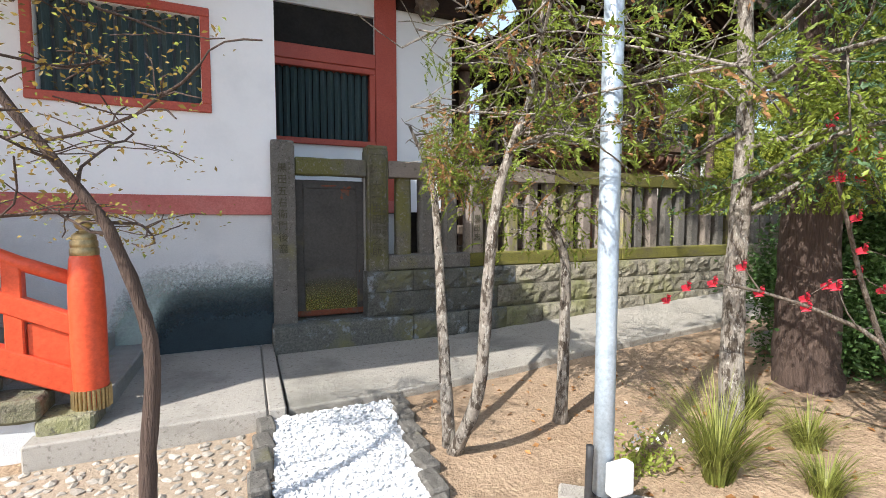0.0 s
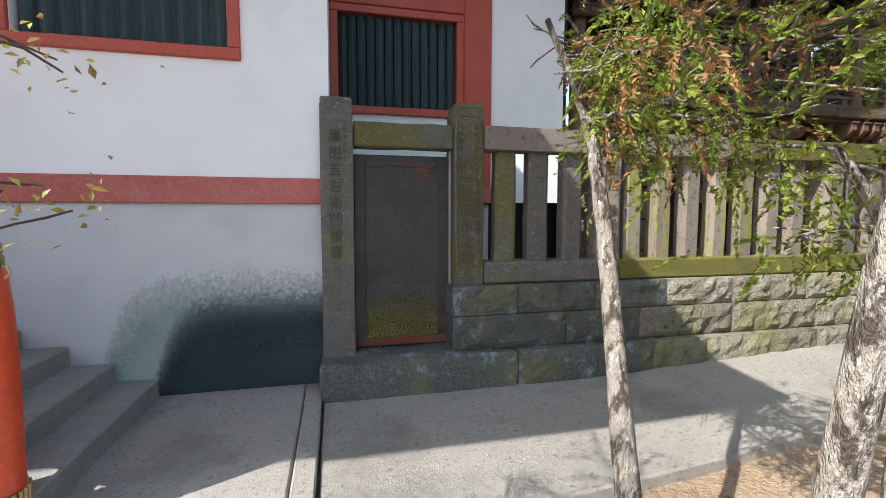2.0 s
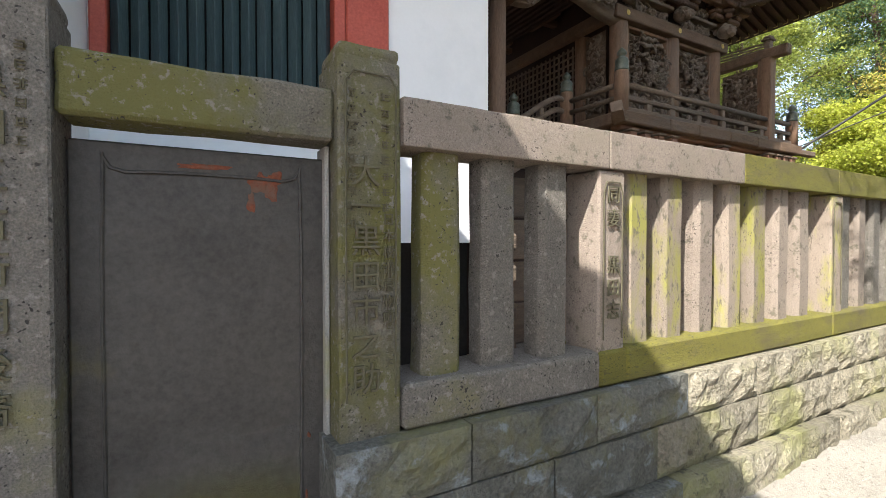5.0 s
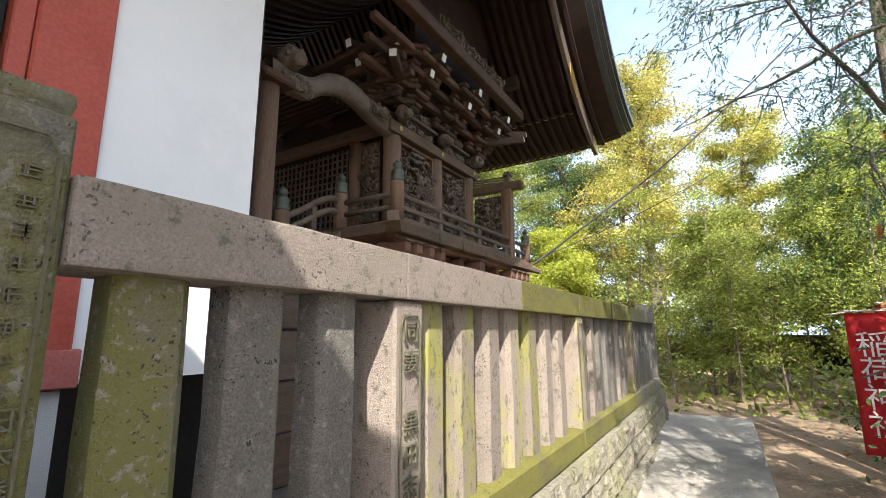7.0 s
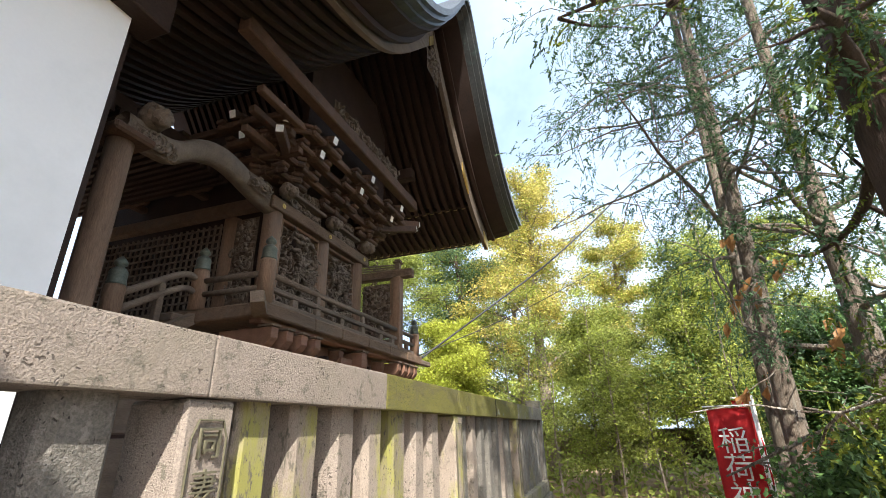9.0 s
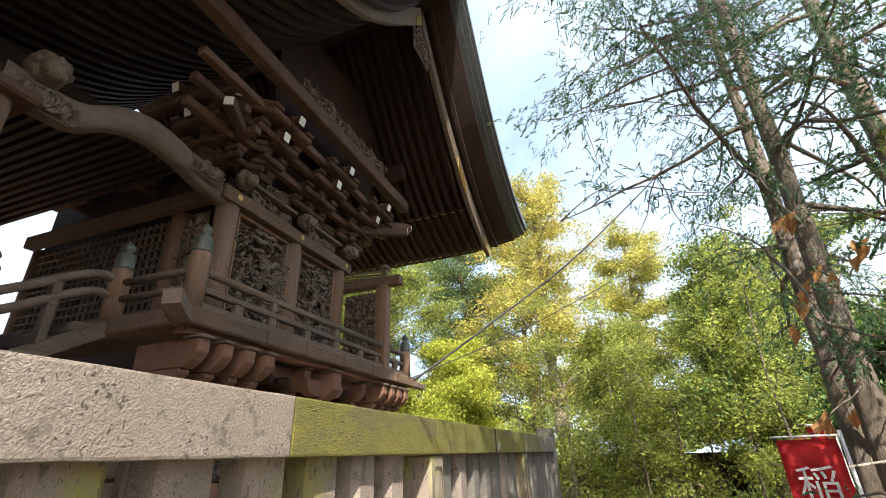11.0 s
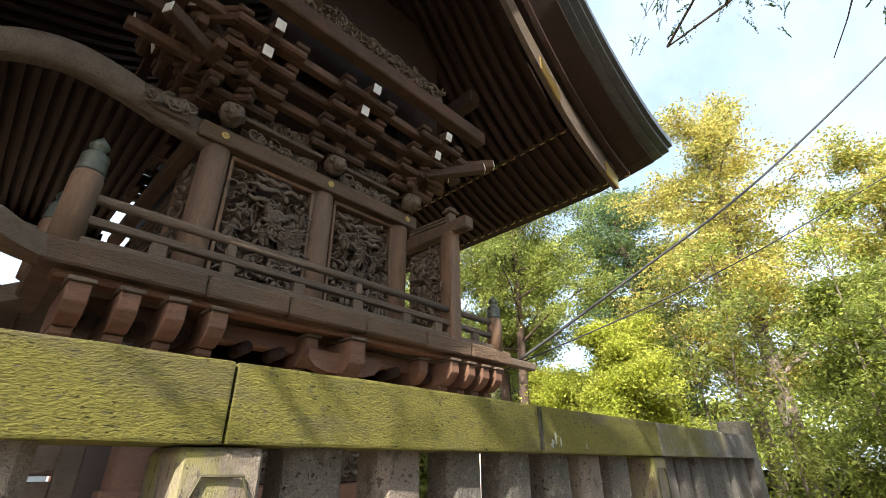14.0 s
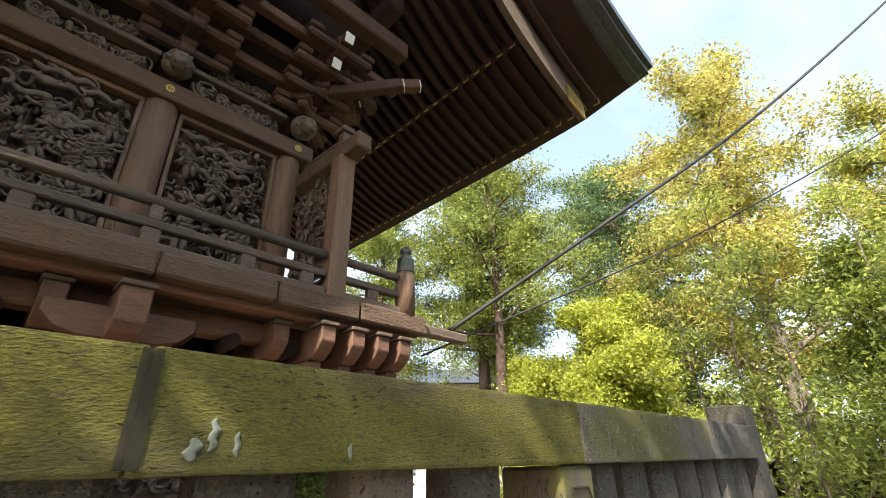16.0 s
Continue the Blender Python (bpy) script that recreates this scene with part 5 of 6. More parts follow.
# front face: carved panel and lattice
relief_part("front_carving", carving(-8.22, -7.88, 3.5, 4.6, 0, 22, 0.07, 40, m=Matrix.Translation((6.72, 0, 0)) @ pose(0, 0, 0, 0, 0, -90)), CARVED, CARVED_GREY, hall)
lat = bmesh.new()
for k in range(22):
    y = 8.47 + k * 0.095
    box(lat, 6.72, 6.745, y, y + 0.02, 3.45, 4.6)
for k in range(12):
    z = 3.5 + k * 0.095
    box(lat, 6.715, 6.74, 8.45, 10.6, z, z + 0.02)
part("front_lattice", lat, WOOD_GREY, hall, "timber lattice screen")

# curved tie from the hall post to the corner column
bm = bmesh.new()
cp = curve_pts([(4.72, 7.6, 4.50), (5.0, 7.6, 4.49), (5.22, 7.6, 4.53), (5.45, 7.61, 4.70), (5.7, 7.62, 4.79), (6.0, 7.66, 4.80), (6.35, 7.72, 4.76), (6.72, 7.75, 4.72)], 6)
rings = []
for p in cp:
    h = 0.125
    rings.append([bm.verts.new((p.x, p.y + a, p.z + b)) for a, b in ((-0.085, -h * 0.7), (-0.1, 0), (-0.085, h * 0.7), (-0.03, h), (0.03, h), (0.085, h * 0.7), (0.1, 0), (0.085, -h * 0.7), (0.03, -h), (-0.03, -h))])
for a, b in zip(rings, rings[1:]):
    for k in range(10):
        bm.faces.new((a[k], a[(k + 1) % 10], b[(k + 1) % 10], b[k]))
rainbow = part("rainbow_beam", bm, CARVED_GREY, hall, "curved carved tie beam", True)
for k, (x, z) in enumerate(((4.98, 4.44), (6.35, 4.78))):
    relief_part("beam_scroll", carving(x - 0.2, x + 0.2, z - 0.09, z + 0.09, 7.5 + 0.1 * k, 91 + k, 0.06, 22), CARVED, CARVED_GREY, rainbow)
part("beast_head", beast_head((4.92, 7.52, 4.68), 0.125, 9), CARVED_GREY, hall, "carved beast-head over the post", True)
part("post_bracket", bx(4.58, 4.94, 7.42, 7.80, 4.34, 4.42, 0.02), BRACKET, hall)

# roof of the main hall
PROF = [(3.4, 6.15), (4.2, 6.15), (5.2, 6.32), (6.2, 6.72), (7.0, 7.4), (7.6, 8.2), (8.15, 8.95), (8.6, 8.5), (9.1, 7.85), (9.6, 7.3), (10.2, 6.83), (10.9, 6.5), (11.5, 6.36), (12.1, 6.33)]
ROOF = [p for p in curve_pts([(x, 0, z) for x, z in PROF], 3)]


def roof_layer(bm, y0, y1, dz0, dz1, inset, clip=(3.0, 12.0)):
    pts = [p for p in ROOF if clip[0] <= p.x <= clip[1]]
    ys = list(np.linspace(y0, y1, 9)) if y1 - y0 > 1 else [y0, y1]
    rows = []
    for y in ys:
        lift = 0.16 * max(0.0, (6.9 - y) / 1.35) ** 2
        row = []
        for p in pts:
            k = min(1.0, max(0.0, (p.x - 9.3) / 2.2))
            row.append((p.x - (inset if p.x > 11.5 else 0), y, p.z + lift * k - 0.16 * k))
        rows.append(([bm.verts.new((x, yy, z - dz0)) for x, yy, z in row], [bm.verts.new((x, yy, z - dz1)) for x, yy, z in row]))
    for (a, b), (c, d) in zip(rows, rows[1:]):
        for i in range(len(pts) - 1):
            bm.faces.new((a[i], a[i + 1], c[i + 1], c[i]))
            bm.faces.new((b[i], d[i], d[i + 1], b[i + 1]))
        bm.faces.new((a[-1], b[-1], d[-1], c[-1]))
        bm.faces.new((a[0], c[0], d[0], b[0]))
    for a, b in (rows[0], rows[-1]):
        for i in range(len(pts) - 1):
            bm.faces.new((a[i], b[i], b[i + 1], a[i + 1]))
    bmesh.ops.recalc_face_normals(bm, faces=bm.faces[:])


bm = bmesh.new()
roof_layer(bm, 5.42, 12.2, 0.0, 0.12, 0.0)
roof = part("roof", bm, COPPER, hall, "dark copper roof with a sweeping curved edge")
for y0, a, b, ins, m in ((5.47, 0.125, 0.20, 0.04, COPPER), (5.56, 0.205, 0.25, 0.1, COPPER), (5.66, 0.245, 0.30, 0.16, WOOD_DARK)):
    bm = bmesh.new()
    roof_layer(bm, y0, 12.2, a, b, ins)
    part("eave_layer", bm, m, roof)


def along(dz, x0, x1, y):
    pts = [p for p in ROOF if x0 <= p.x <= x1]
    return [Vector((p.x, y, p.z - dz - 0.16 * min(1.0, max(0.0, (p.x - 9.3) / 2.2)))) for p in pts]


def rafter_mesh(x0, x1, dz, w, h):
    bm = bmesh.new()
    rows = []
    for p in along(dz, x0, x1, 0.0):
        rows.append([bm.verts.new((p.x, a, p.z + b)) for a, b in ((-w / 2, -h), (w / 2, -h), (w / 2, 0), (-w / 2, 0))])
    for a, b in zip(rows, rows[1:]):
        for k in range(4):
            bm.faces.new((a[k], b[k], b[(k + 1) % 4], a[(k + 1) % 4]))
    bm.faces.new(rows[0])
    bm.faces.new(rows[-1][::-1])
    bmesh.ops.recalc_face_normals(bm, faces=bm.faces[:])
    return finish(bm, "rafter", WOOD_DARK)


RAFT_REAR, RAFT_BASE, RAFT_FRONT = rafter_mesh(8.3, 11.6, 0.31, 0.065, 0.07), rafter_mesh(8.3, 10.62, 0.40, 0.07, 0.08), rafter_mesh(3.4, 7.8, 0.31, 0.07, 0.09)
tipm = bmesh.new()
box(tipm, -0.016, 0.004, -0.036, 0.036, -0.040, 0.03)
TIP = finish(tipm, "rafter_tip", BRASS)
r_end, b_end = along(0.31, 8.3, 11.6, 0)[-1], along(0.40, 8.3, 10.62, 0)[-1]
for k in range(36):
    y = 5.98 + 0.165 * k
    for me, end, dz in ((RAFT_REAR, r_end, 0.035), (RAFT_BASE, b_end, 0.04), (RAFT_FRONT, None, 0)):
        if me is RAFT_BASE and y < 6.3:
            continue
        ob = piece("rafter", me, hall, pose(0, y, 0))
        if end:
            piece("rafter_tip", TIP, hall, pose(end.x + 0.006, y, end.z - dz))
part("eave_beam", bx(b_end.x, b_end.x + 0.07, 6.2, 12.0, b_end.z - 0.03, b_end.z + 0.06), WOOD_DARK, hall)
part("cross_purlin", bx(9.33, 9.5, 6.95, 12.0, 6.40, 6.62, 0.02), WOOD_DARK, hall, "purlin end under the gable")
part("gable_wall", bx(6.9, 9.2, 7.45, 7.55, 5.9, 7.75), WOOD_DARK, hall, "dark gable boards")

for pts, nm in (([(11.32, 5.66), (10.8, 5.84), (10.2, 6.12), (9.6, 6.58), (9.05, 7.12), (8.55, 7.72), (8.2, 8.2)], "bargeboard"),
                ([(8.14, 8.2), (7.65, 7.65), (7.1, 7.05), (6.4, 6.45), (5.5, 6.08), (4.4, 5.92)], "bargeboard")):
    bm = bmesh.new()
    rows = []
    for p in curve_pts([(x, 0, z) for x, z in pts], 5):
        rows.append([bm.verts.new((p.x, 6.07 + a, p.z + b)) for a, b in ((0, -0.09), (0.07, -0.09), (0.07, 0.27), (0, 0.27))])
    for a, b in zip(rows, rows[1:]):
        for k in range(4):
            bm.faces.new((a[k], b[k], b[(k + 1) % 4], a[(k + 1) % 4]))
    bm.faces.new(rows[0])
    bm.faces.new(rows[-1][::-1])
    bmesh.ops.recalc_face_normals(bm, faces=bm.faces[:])
    barge = part(nm, bm, WOOD_GREY, hall, "long curved gable board")
    for i0, i1 in (((0, 4), (12, 16)) if pts[0][0] > 9 else ((0, 3),)):
        bm = bmesh.new()
        fit_pts = curve_pts([(x, 0, z) for x, z in pts], 5)[i0:i1]
        rows = [[bm.verts.new((p.x, 6.055 + a, p.z + b)) for a, b in ((0, -0.1), (0.02, -0.1), (0.02, 0.10), (0, 0.10))] for p in fit_pts]
        for a, b in zip(rows, rows[1:]):
            for k in range(4):
                bm.faces.new((a[k], b[k], b[(k + 1) % 4], a[(k + 1) % 4]))
        bm.faces.new(rows[0])
        bm.faces.new(rows[-1][::-1])
        part("gilt_fitting", bm, GOLD, barge, "worn gilt metal fitting")
relief_part("gable_pendant", carving(7.8, 8.3, 7.3, 7.75, 6.05, 71, 0.09, 36), CARVED, CARVED_GREY, hall, "carved gable pendant")

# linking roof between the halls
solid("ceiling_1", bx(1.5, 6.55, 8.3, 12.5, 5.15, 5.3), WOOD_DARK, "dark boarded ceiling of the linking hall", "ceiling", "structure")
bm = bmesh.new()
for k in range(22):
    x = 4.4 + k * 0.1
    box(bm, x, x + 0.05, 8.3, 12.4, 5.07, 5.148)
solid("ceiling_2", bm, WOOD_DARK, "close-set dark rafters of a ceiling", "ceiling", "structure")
bm = bmesh.new()
arch = curve_pts([(3.6, 11.6, 4.55), (4.2, 11.6, 4.42), (4.9, 11.6, 4.70), (5.4, 11.6, 4.82), (5.9, 11.6, 4.70), (6.6, 11.6, 4.42)], 4)
rows = [[bm.verts.new((p.x, p.y + a, z)) for a, z in ((-0.08, p.z), (0.08, p.z), (0.08, 5.15), (-0.08, 5.15))] for p in arch]
for a, b in zip(rows, rows[1:]):
    for k in range(4):
        bm.faces.new((a[k], b[k], b[(k + 1) % 4], a[(k + 1) % 4]))
solid("arched_beam", bm, WOOD_DARK, "dark arched tie beam of the linking hall", "beam")

# ---- trees and plants ----


def limb(rng, p, d, length, bend, n=6):
    pts = [Vector(p)]
    d = Vector(d).normalized()
    for _ in range(n):
        d = (d + Vector((rng.uniform(-bend, bend), rng.uniform(-bend, bend), rng.uniform(-bend, bend)))).normalized()
        pts.append(pts[-1] + d * length / n)
    return pts


WAY = [(0.6, -2.5), (1.0, 0.0), (1.5, 2.3), (1.95, 3.8), (2.4, 4.1), (12.5, 4.45)]


def clear_path(pos, dd, keep):
    """Foliage stays clear of the footway up to 3.6 m, and of what keep() leaves out."""
    near = np.full(len(pos), 9.0)
    for (ax, ay), (bx_, by) in zip(WAY, WAY[1:]):
        d = np.array([bx_ - ax, by - ay])
        u = np.clip(((pos[:, :2] - [ax, ay]) @ d) / (d @ d), 0, 1)
        near = np.minimum(near, np.linalg.norm(pos[:, :2] - [ax, ay] - u[:, None] * d, axis=1))
    ok = (near > 0.48) | (pos[:, 2] > 3.6)
    if keep:
        ok &= keep(pos)
    return pos[ok], dd[ok]


def sprays(nr, at, dr, n, size, spread, along, droop):
    """Flat feathery sprays: leaflets in pairs along short drooping axes."""
    base = np.repeat(at, n, 0)
    ax = np.repeat(dr, n, 0)
    base = base + ax * nr.uniform(-1, 0.6, (len(base), 1)) * along + nr.normal(scale=spread * 0.4, size=base.shape)
    ax = ax * 0.8 + nr.normal(scale=0.55, size=ax.shape) + np.array([0, 0, -0.25 - droop])
    ax /= np.linalg.norm(ax, axis=1)[:, None]
    side = np.cross(ax, nr.normal(scale=0.35, size=ax.shape) + np.array([0, 0, 1.0]))
    side /= np.linalg.norm(side, axis=1)[:, None] + 1e-9
    L = size * nr.uniform(0.6, 1.3, (len(ax), 1))
    pos, dd = [], []
    for s in np.linspace(0, 1, 12):
        for sg in (-1, 1):
            d = ax * 0.8 + side * sg * 0.7 * (1.05 - s)
            pos.append(base + ax * L * s + d * L * 0.30 * (1.1 - s) - np.array([0, 0, 0.25]) * L * s * s)
            dd.append(d)
    return np.concatenate(pos), np.concatenate(dd)


def tree(name, trunk, radius, label, crown, bark=BARK, seed=1, limbs=18, lo=0.3, length=2.0, up=0.35, taper=0.75, leaf=0.09, per=260,
         spread=0.45, aspect=2.0, flat=0.3, twigs=4, droop=0.0, category="tree", group="", along=0.0, keep=None):
    """A tapered trunk along the given points, limbs with twigs, and crowns of many small leaves (material, share)."""
    rng = random.Random(seed)
    nr = np.random.default_rng(seed)
    t = thing(name, trunk[0], label, category, group)
    line = curve_pts(trunk, 6)
    k = len(line)
    bm = bmesh.new()
    tube(bm, line, [radius * (1.25 if i == 0 else 1.0) * (1 - 0.78 * i / (k - 1)) for i in range(k)], 12)
    roughen(bm, radius * 0.16, 2.2 / radius, seed)
    part("trunk", bm, bark, t, "", True)
    tops = []
    bl = bmesh.new()
    for i in range(limbs):
        f = lo + (1 - lo) * (i + rng.random()) / limbs
        j = min(int(f * (k - 1)), k - 2)
        p = line[j].lerp(line[j + 1], f * (k - 1) - j)
        a = i * 2.4 + rng.uniform(-0.5, 0.5)
        L = length * (1 - taper * (f - lo) / (1 - lo + 1e-6)) * rng.uniform(0.7, 1.15)
        pts = limb(rng, p, (math.cos(a), math.sin(a), up + rng.uniform(-0.2, 0.3)), L, 0.22)
        for q in range(len(pts)):
            pts[q].z -= droop * (q / len(pts)) ** 2 * L
        if len(clear_path(np.array([v[:] for v in pts[3:]]), np.zeros((len(pts) - 3, 3)), keep)[0]) < len(pts) - 4:
            continue
        r0 = radius * 0.32 * (1 - 0.6 * f)
        tube(bl, pts, [max(0.006, r0 * (1 - 0.8 * q / (len(pts) - 1))) for q in range(len(pts))], 6, False)
        tops.append((pts[-1], pts[-1] - pts[-2]))
        for q in range(twigs):
            s = pts[rng.randrange(2, len(pts))]
            tw = limb(rng, s, (rng.uniform(-1, 1), rng.uniform(-1, 1), rng.uniform(-0.3 - droop, 0.5)), L * 0.4, 0.3, 4)
            tube(bl, tw, [max(0.004, r0 * 0.3), r0 * 0.2 + 0.002, r0 * 0.16 + 0.002, 0.004, 0.003], 4, False)
            tops.append((tw[-1], tw[-1] - tw[0]))
            tops.append((tw[2], tw[-1] - tw[0]))
    tagged(part("branchwork", bl, bark, t, "", True), kind="stuff")
    at = np.array([c[0][:] for c in tops])
    dr = np.array([c[1].normalized()[:] for c in tops])
    for m, share in crown:
        n = int(per * share)
        pick = nr.permutation(len(at))[: max(1, int(len(at) * min(1, share * 1.6)))]
        if along:
            pos, dd = sprays(nr, at[pick], dr[pick], max(2, int(n / 25)), leaf * 4.8, spread, along, droop)
            pos, dd = clear_path(pos, dd, keep)
            tagged(attach(new("crown", leaves("crown", pos, leaf * 0.85, m, aspect, 0.0, dirs=dd)), t), kind="stuff")
            continue
        pos = np.repeat(at[pick], n, 0)
        dd = np.repeat(dr[pick], n, 0)
        u = nr.uniform(-1.0, 0.9, (len(pos), 1)) * along
        pos = pos + dd * u + nr.normal(scale=spread * 0.5, size=pos.shape) * np.array([1, 1, 0.6])
        pos, dd = clear_path(pos, dd, keep)
        tagged(attach(new("crown", leaves("crown", pos, leaf, m, aspect, flat, dirs=dd if along else None)), t), kind="stuff")
    return t


def stem_line(x, y, z0, z1, dx=0.0, dy=0.0, wob=0.1, seed=0):
    r = random.Random(seed)
    return [(x + dx * s + r.uniform(-wob, wob) * s, y + dy * s + r.uniform(-wob, wob) * s, z0 + (z1 - z0) * s) for s in (0, 0.25, 0.5, 0.75, 1)]


G = ground_z
# near the start: maple, forked cypress, small cypress, leaning cypress, cedar, quince
maple = [(0.70, 2.36, 0.15), (0.69, 2.32, 0.55), (0.73, 2.3, 1.06), (0.71, 2.3, 1.3), (0.61, 2.3, 1.64), (0.53, 2.3, 1.8), (0.23, 2.3, 2.28), (0.12, 2.3, 2.7), (0.02, 2.3, 3.3)]
tree("maple_tree", maple, 0.038, "slender bent young maple with sparse red-tipped leaves", [(LEAF_YOUNG, 0.6), (LEAF_LIME, 0.4)], BARK_RED, 3, 20, 0.46, 0.85, 0.15, 0.3, 0.027, 12, 0.13, 2.0, 0.4, 9)
fork_l = [(2.30, 2.74, 0.2), (2.34, 2.95, 0.94), (2.38, 3.12, 1.47), (2.40, 3.25, 1.87), (2.36, 3.3, 2.1), (2.24, 3.34, 2.4)]
fork_r = [(2.29, 2.66, 0.2), (2.34, 2.42, 0.7), (2.34, 2.29, 1.5), (2.39, 2.28, 1.88), (2.47, 2.26, 2.15), (2.62, 2.3, 2.5), (2.8, 2.4, 3.4)]


def garden_side(p):
    return (p[:, 1] < 3.75) & (p[:, 2] > 1.45) & (p[:, 0] > 2.02)


def garden_only(p):
    return ((p[:, 1] < 3.15) | ((p[:, 2] > 4.3) & (p[:, 1] < 4.4))) & (p[:, 0] > 3.2) & (p[:, 2] > 1.75)


tree("cypress_tree", fork_r, 0.044, "forked pale-barked cypress with green and browning sprays", [(LEAF_HINOKI, 0.5), (LEAF_DRY, 0.15)], BARK_PALE, 12, 34, 0.58, 1.15, 0.15, 0.3, 0.034, 130, 0.17, 2.8, 0.5, 7, 0.12, along=0.22, group="young cypresses", keep=garden_side)
tree("cypress_tree", fork_l, 0.045, "thin pale-barked cypress stem with browning sprays", [(LEAF_HINOKI, 0.8), (LEAF_DRY, 0.45)], BARK_PALE, 5, 18, 0.68, 0.62, 0.1, 0.2, 0.030, 100, 0.12, 2.8, 0.5, 6, 0.15, along=0.18, group="young cypresses", keep=garden_side)
tree("cypress_tree", [(3.2, 2.75, 0.2), (3.22, 2.75, 0.9), (3.2, 2.74, 1.45), (3.05, 2.8, 1.75), (2.98, 2.85, 1.9)], 0.05, "short cut-back cypress with green tufts", [(LEAF_HINOKI, 0.6)], BARK_PALE, 8, 7, 0.5, 0.4, 0.1, 0.1, 0.034, 120, 0.13, 2.4, 0.5, 3, 0.2, along=0.15, group="young cypresses")
tree("cypress_tree", [(4.15, 2.12, 0.2), (4.18, 2.15, 1.2), (4.22, 2.16, 2.6), (4.2, 2.3, 4.8), (4.1, 2.5, 8.6)], 0.085, "tall cypress with grey bark and drooping sprays", [(LEAF_HINOKI, 0.9), (LEAF_CONIFER, 0.4)], BARK_PALE, 4, 46, 0.28, 2.0, 0.1, 0.35, 0.045, 300, 0.24, 2.4, 0.5, 5, 0.25, along=0.3, group="young cypresses", keep=garden_only)
tree("cedar_tree", [(5.45, 2.35, 0.15), (5.47, 2.38, 0.8), (5.5, 2.4, 3), (5.5, 2.4, 6), (5.5, 2.4, 9.5)], 0.28, "massive old cedar with furrowed reddish bark", [(LEAF_CONIFER, 0.6), (LEAF_HINOKI, 0.4)], BARK_RED, 6, 34, 0.26, 2.1, 0.15, 0.5, 0.05, 300, 0.32, 2.4, 0.5, 5, 0.2, along=0.4, keep=garden_only)
quince = thing("quince_bush", (4.95, 1.38, 0.2), "leafless flowering quince with crimson blossoms", "bush")
rng = random.Random(31)
bm = bmesh.new()
spots = []
for k in range(9):
    p = limb(rng, (4.95 + rng.uniform(-0.1, 0.1), 1.38 + rng.uniform(-0.08, 0.08), 0.18), (rng.uniform(-0.5, 0.3), rng.uniform(-0.4, 0.5), 1.6), rng.uniform(1.9, 2.5), 0.3, 7)
    tube(bm, p, [0.02 * (1 - 0.8 * q / 7) + 0.003 for q in range(8)], 6, False)
    for q in range(3, 8):
        tw = limb(rng, p[q], (rng.uniform(-1, 1), rng.uniform(-1, 1), rng.uniform(-0.2, 0.8)), 0.35, 0.4, 4)
        tube(bm, tw, [0.006, 0.005, 0.004, 0.003, 0.002], 4, False)
        spots += [s for s in (tw[-1], tw[2], p[q]) if rng.random() < 0.8 and 1.2 < s.z < 2.4]
part("stems", bm, BARK, quince, "", True)
for s in spots:
    me = leaves("blossom", np.array([s[:]] * 9) + np.random.default_rng(len(spots)).normal(scale=0.014, size=(9, 3)), 0.045, PETAL, 1.1, 0.0)
    attach(new("blossom", me), quince)

# grass clumps and a small flowering plant


def grass(x, y, n, h, label, spread=0.5, group="grass clumps"):
    t = thing("grass_clump", (x, y, G(x, y)), label, "grass clump", group)
    bm = bmesh.new()
    r = random.Random(int(x * 100))
    for _ in range(n):
        a, L, o = r.uniform(0, 6.28), h * r.uniform(0.6, 1.25), r.uniform(0.2, 1.0) * spread
        q = Vector((math.cos(a), math.sin(a), 0))
        s = Vector((-q.y, q.x, 0)) * r.uniform(0.003, 0.0055)
        b = Vector((x, y, G(x, y) - 0.02)) + q * r.uniform(0, 0.07)
        prev = None
        for k in range(5):
            u = k / 4
            c = b + q * o * u ** 1.6 * L * 1.3 + Vector((0, 0, L * (u - 0.62 * o * u * u * u)))
            w = s * (1 - u * 0.9)
            row = (bm.verts.new(c - w), bm.verts.new(c + w))
            if prev:
                bm.faces.new((prev[0], prev[1], row[1], row[0]))
            prev = row
    tagged(part("foliage", bm, LEAF_GRASS, t), kind="stuff")


grass(3.55, 1.78, 420, 0.62, "large tussock of arching yellow-green grass", 0.75)
grass(4.35, 1.75, 260, 0.32, "low tussock of arching dark grass", 0.7)
grass(4.5, 2.2, 200, 0.28, "low tussock of grass by the cedar", 0.7)
grass(3.95, 1.45, 220, 0.30, "low tussock of grass by the kerb", 0.7)
herb = thing("flower_plant", (3.25, 2.05, 0.2), "small leafy plant with tiny white flowers", "plant")
nr = np.random.default_rng(4)
attach(new("foliage", leaves("foliage", nr.normal(size=(260, 3)) * [0.09, 0.09, 0.07] + [3.25, 2.05, 0.30], 0.05, LEAF_LIME, 2.5)), herb)
attach(new("flowers", leaves("flowers", nr.normal(size=(40, 3)) * [0.11, 0.11, 0.03] + [3.25, 2.05, 0.45], 0.022, CLOTH_W, 1.2)), herb)

# by the later path: two conifers, a near trunk, undergrowth


def high_limbs(p):
    return (p[:, 1] < 3.3) | (p[:, 2] > 4.6)


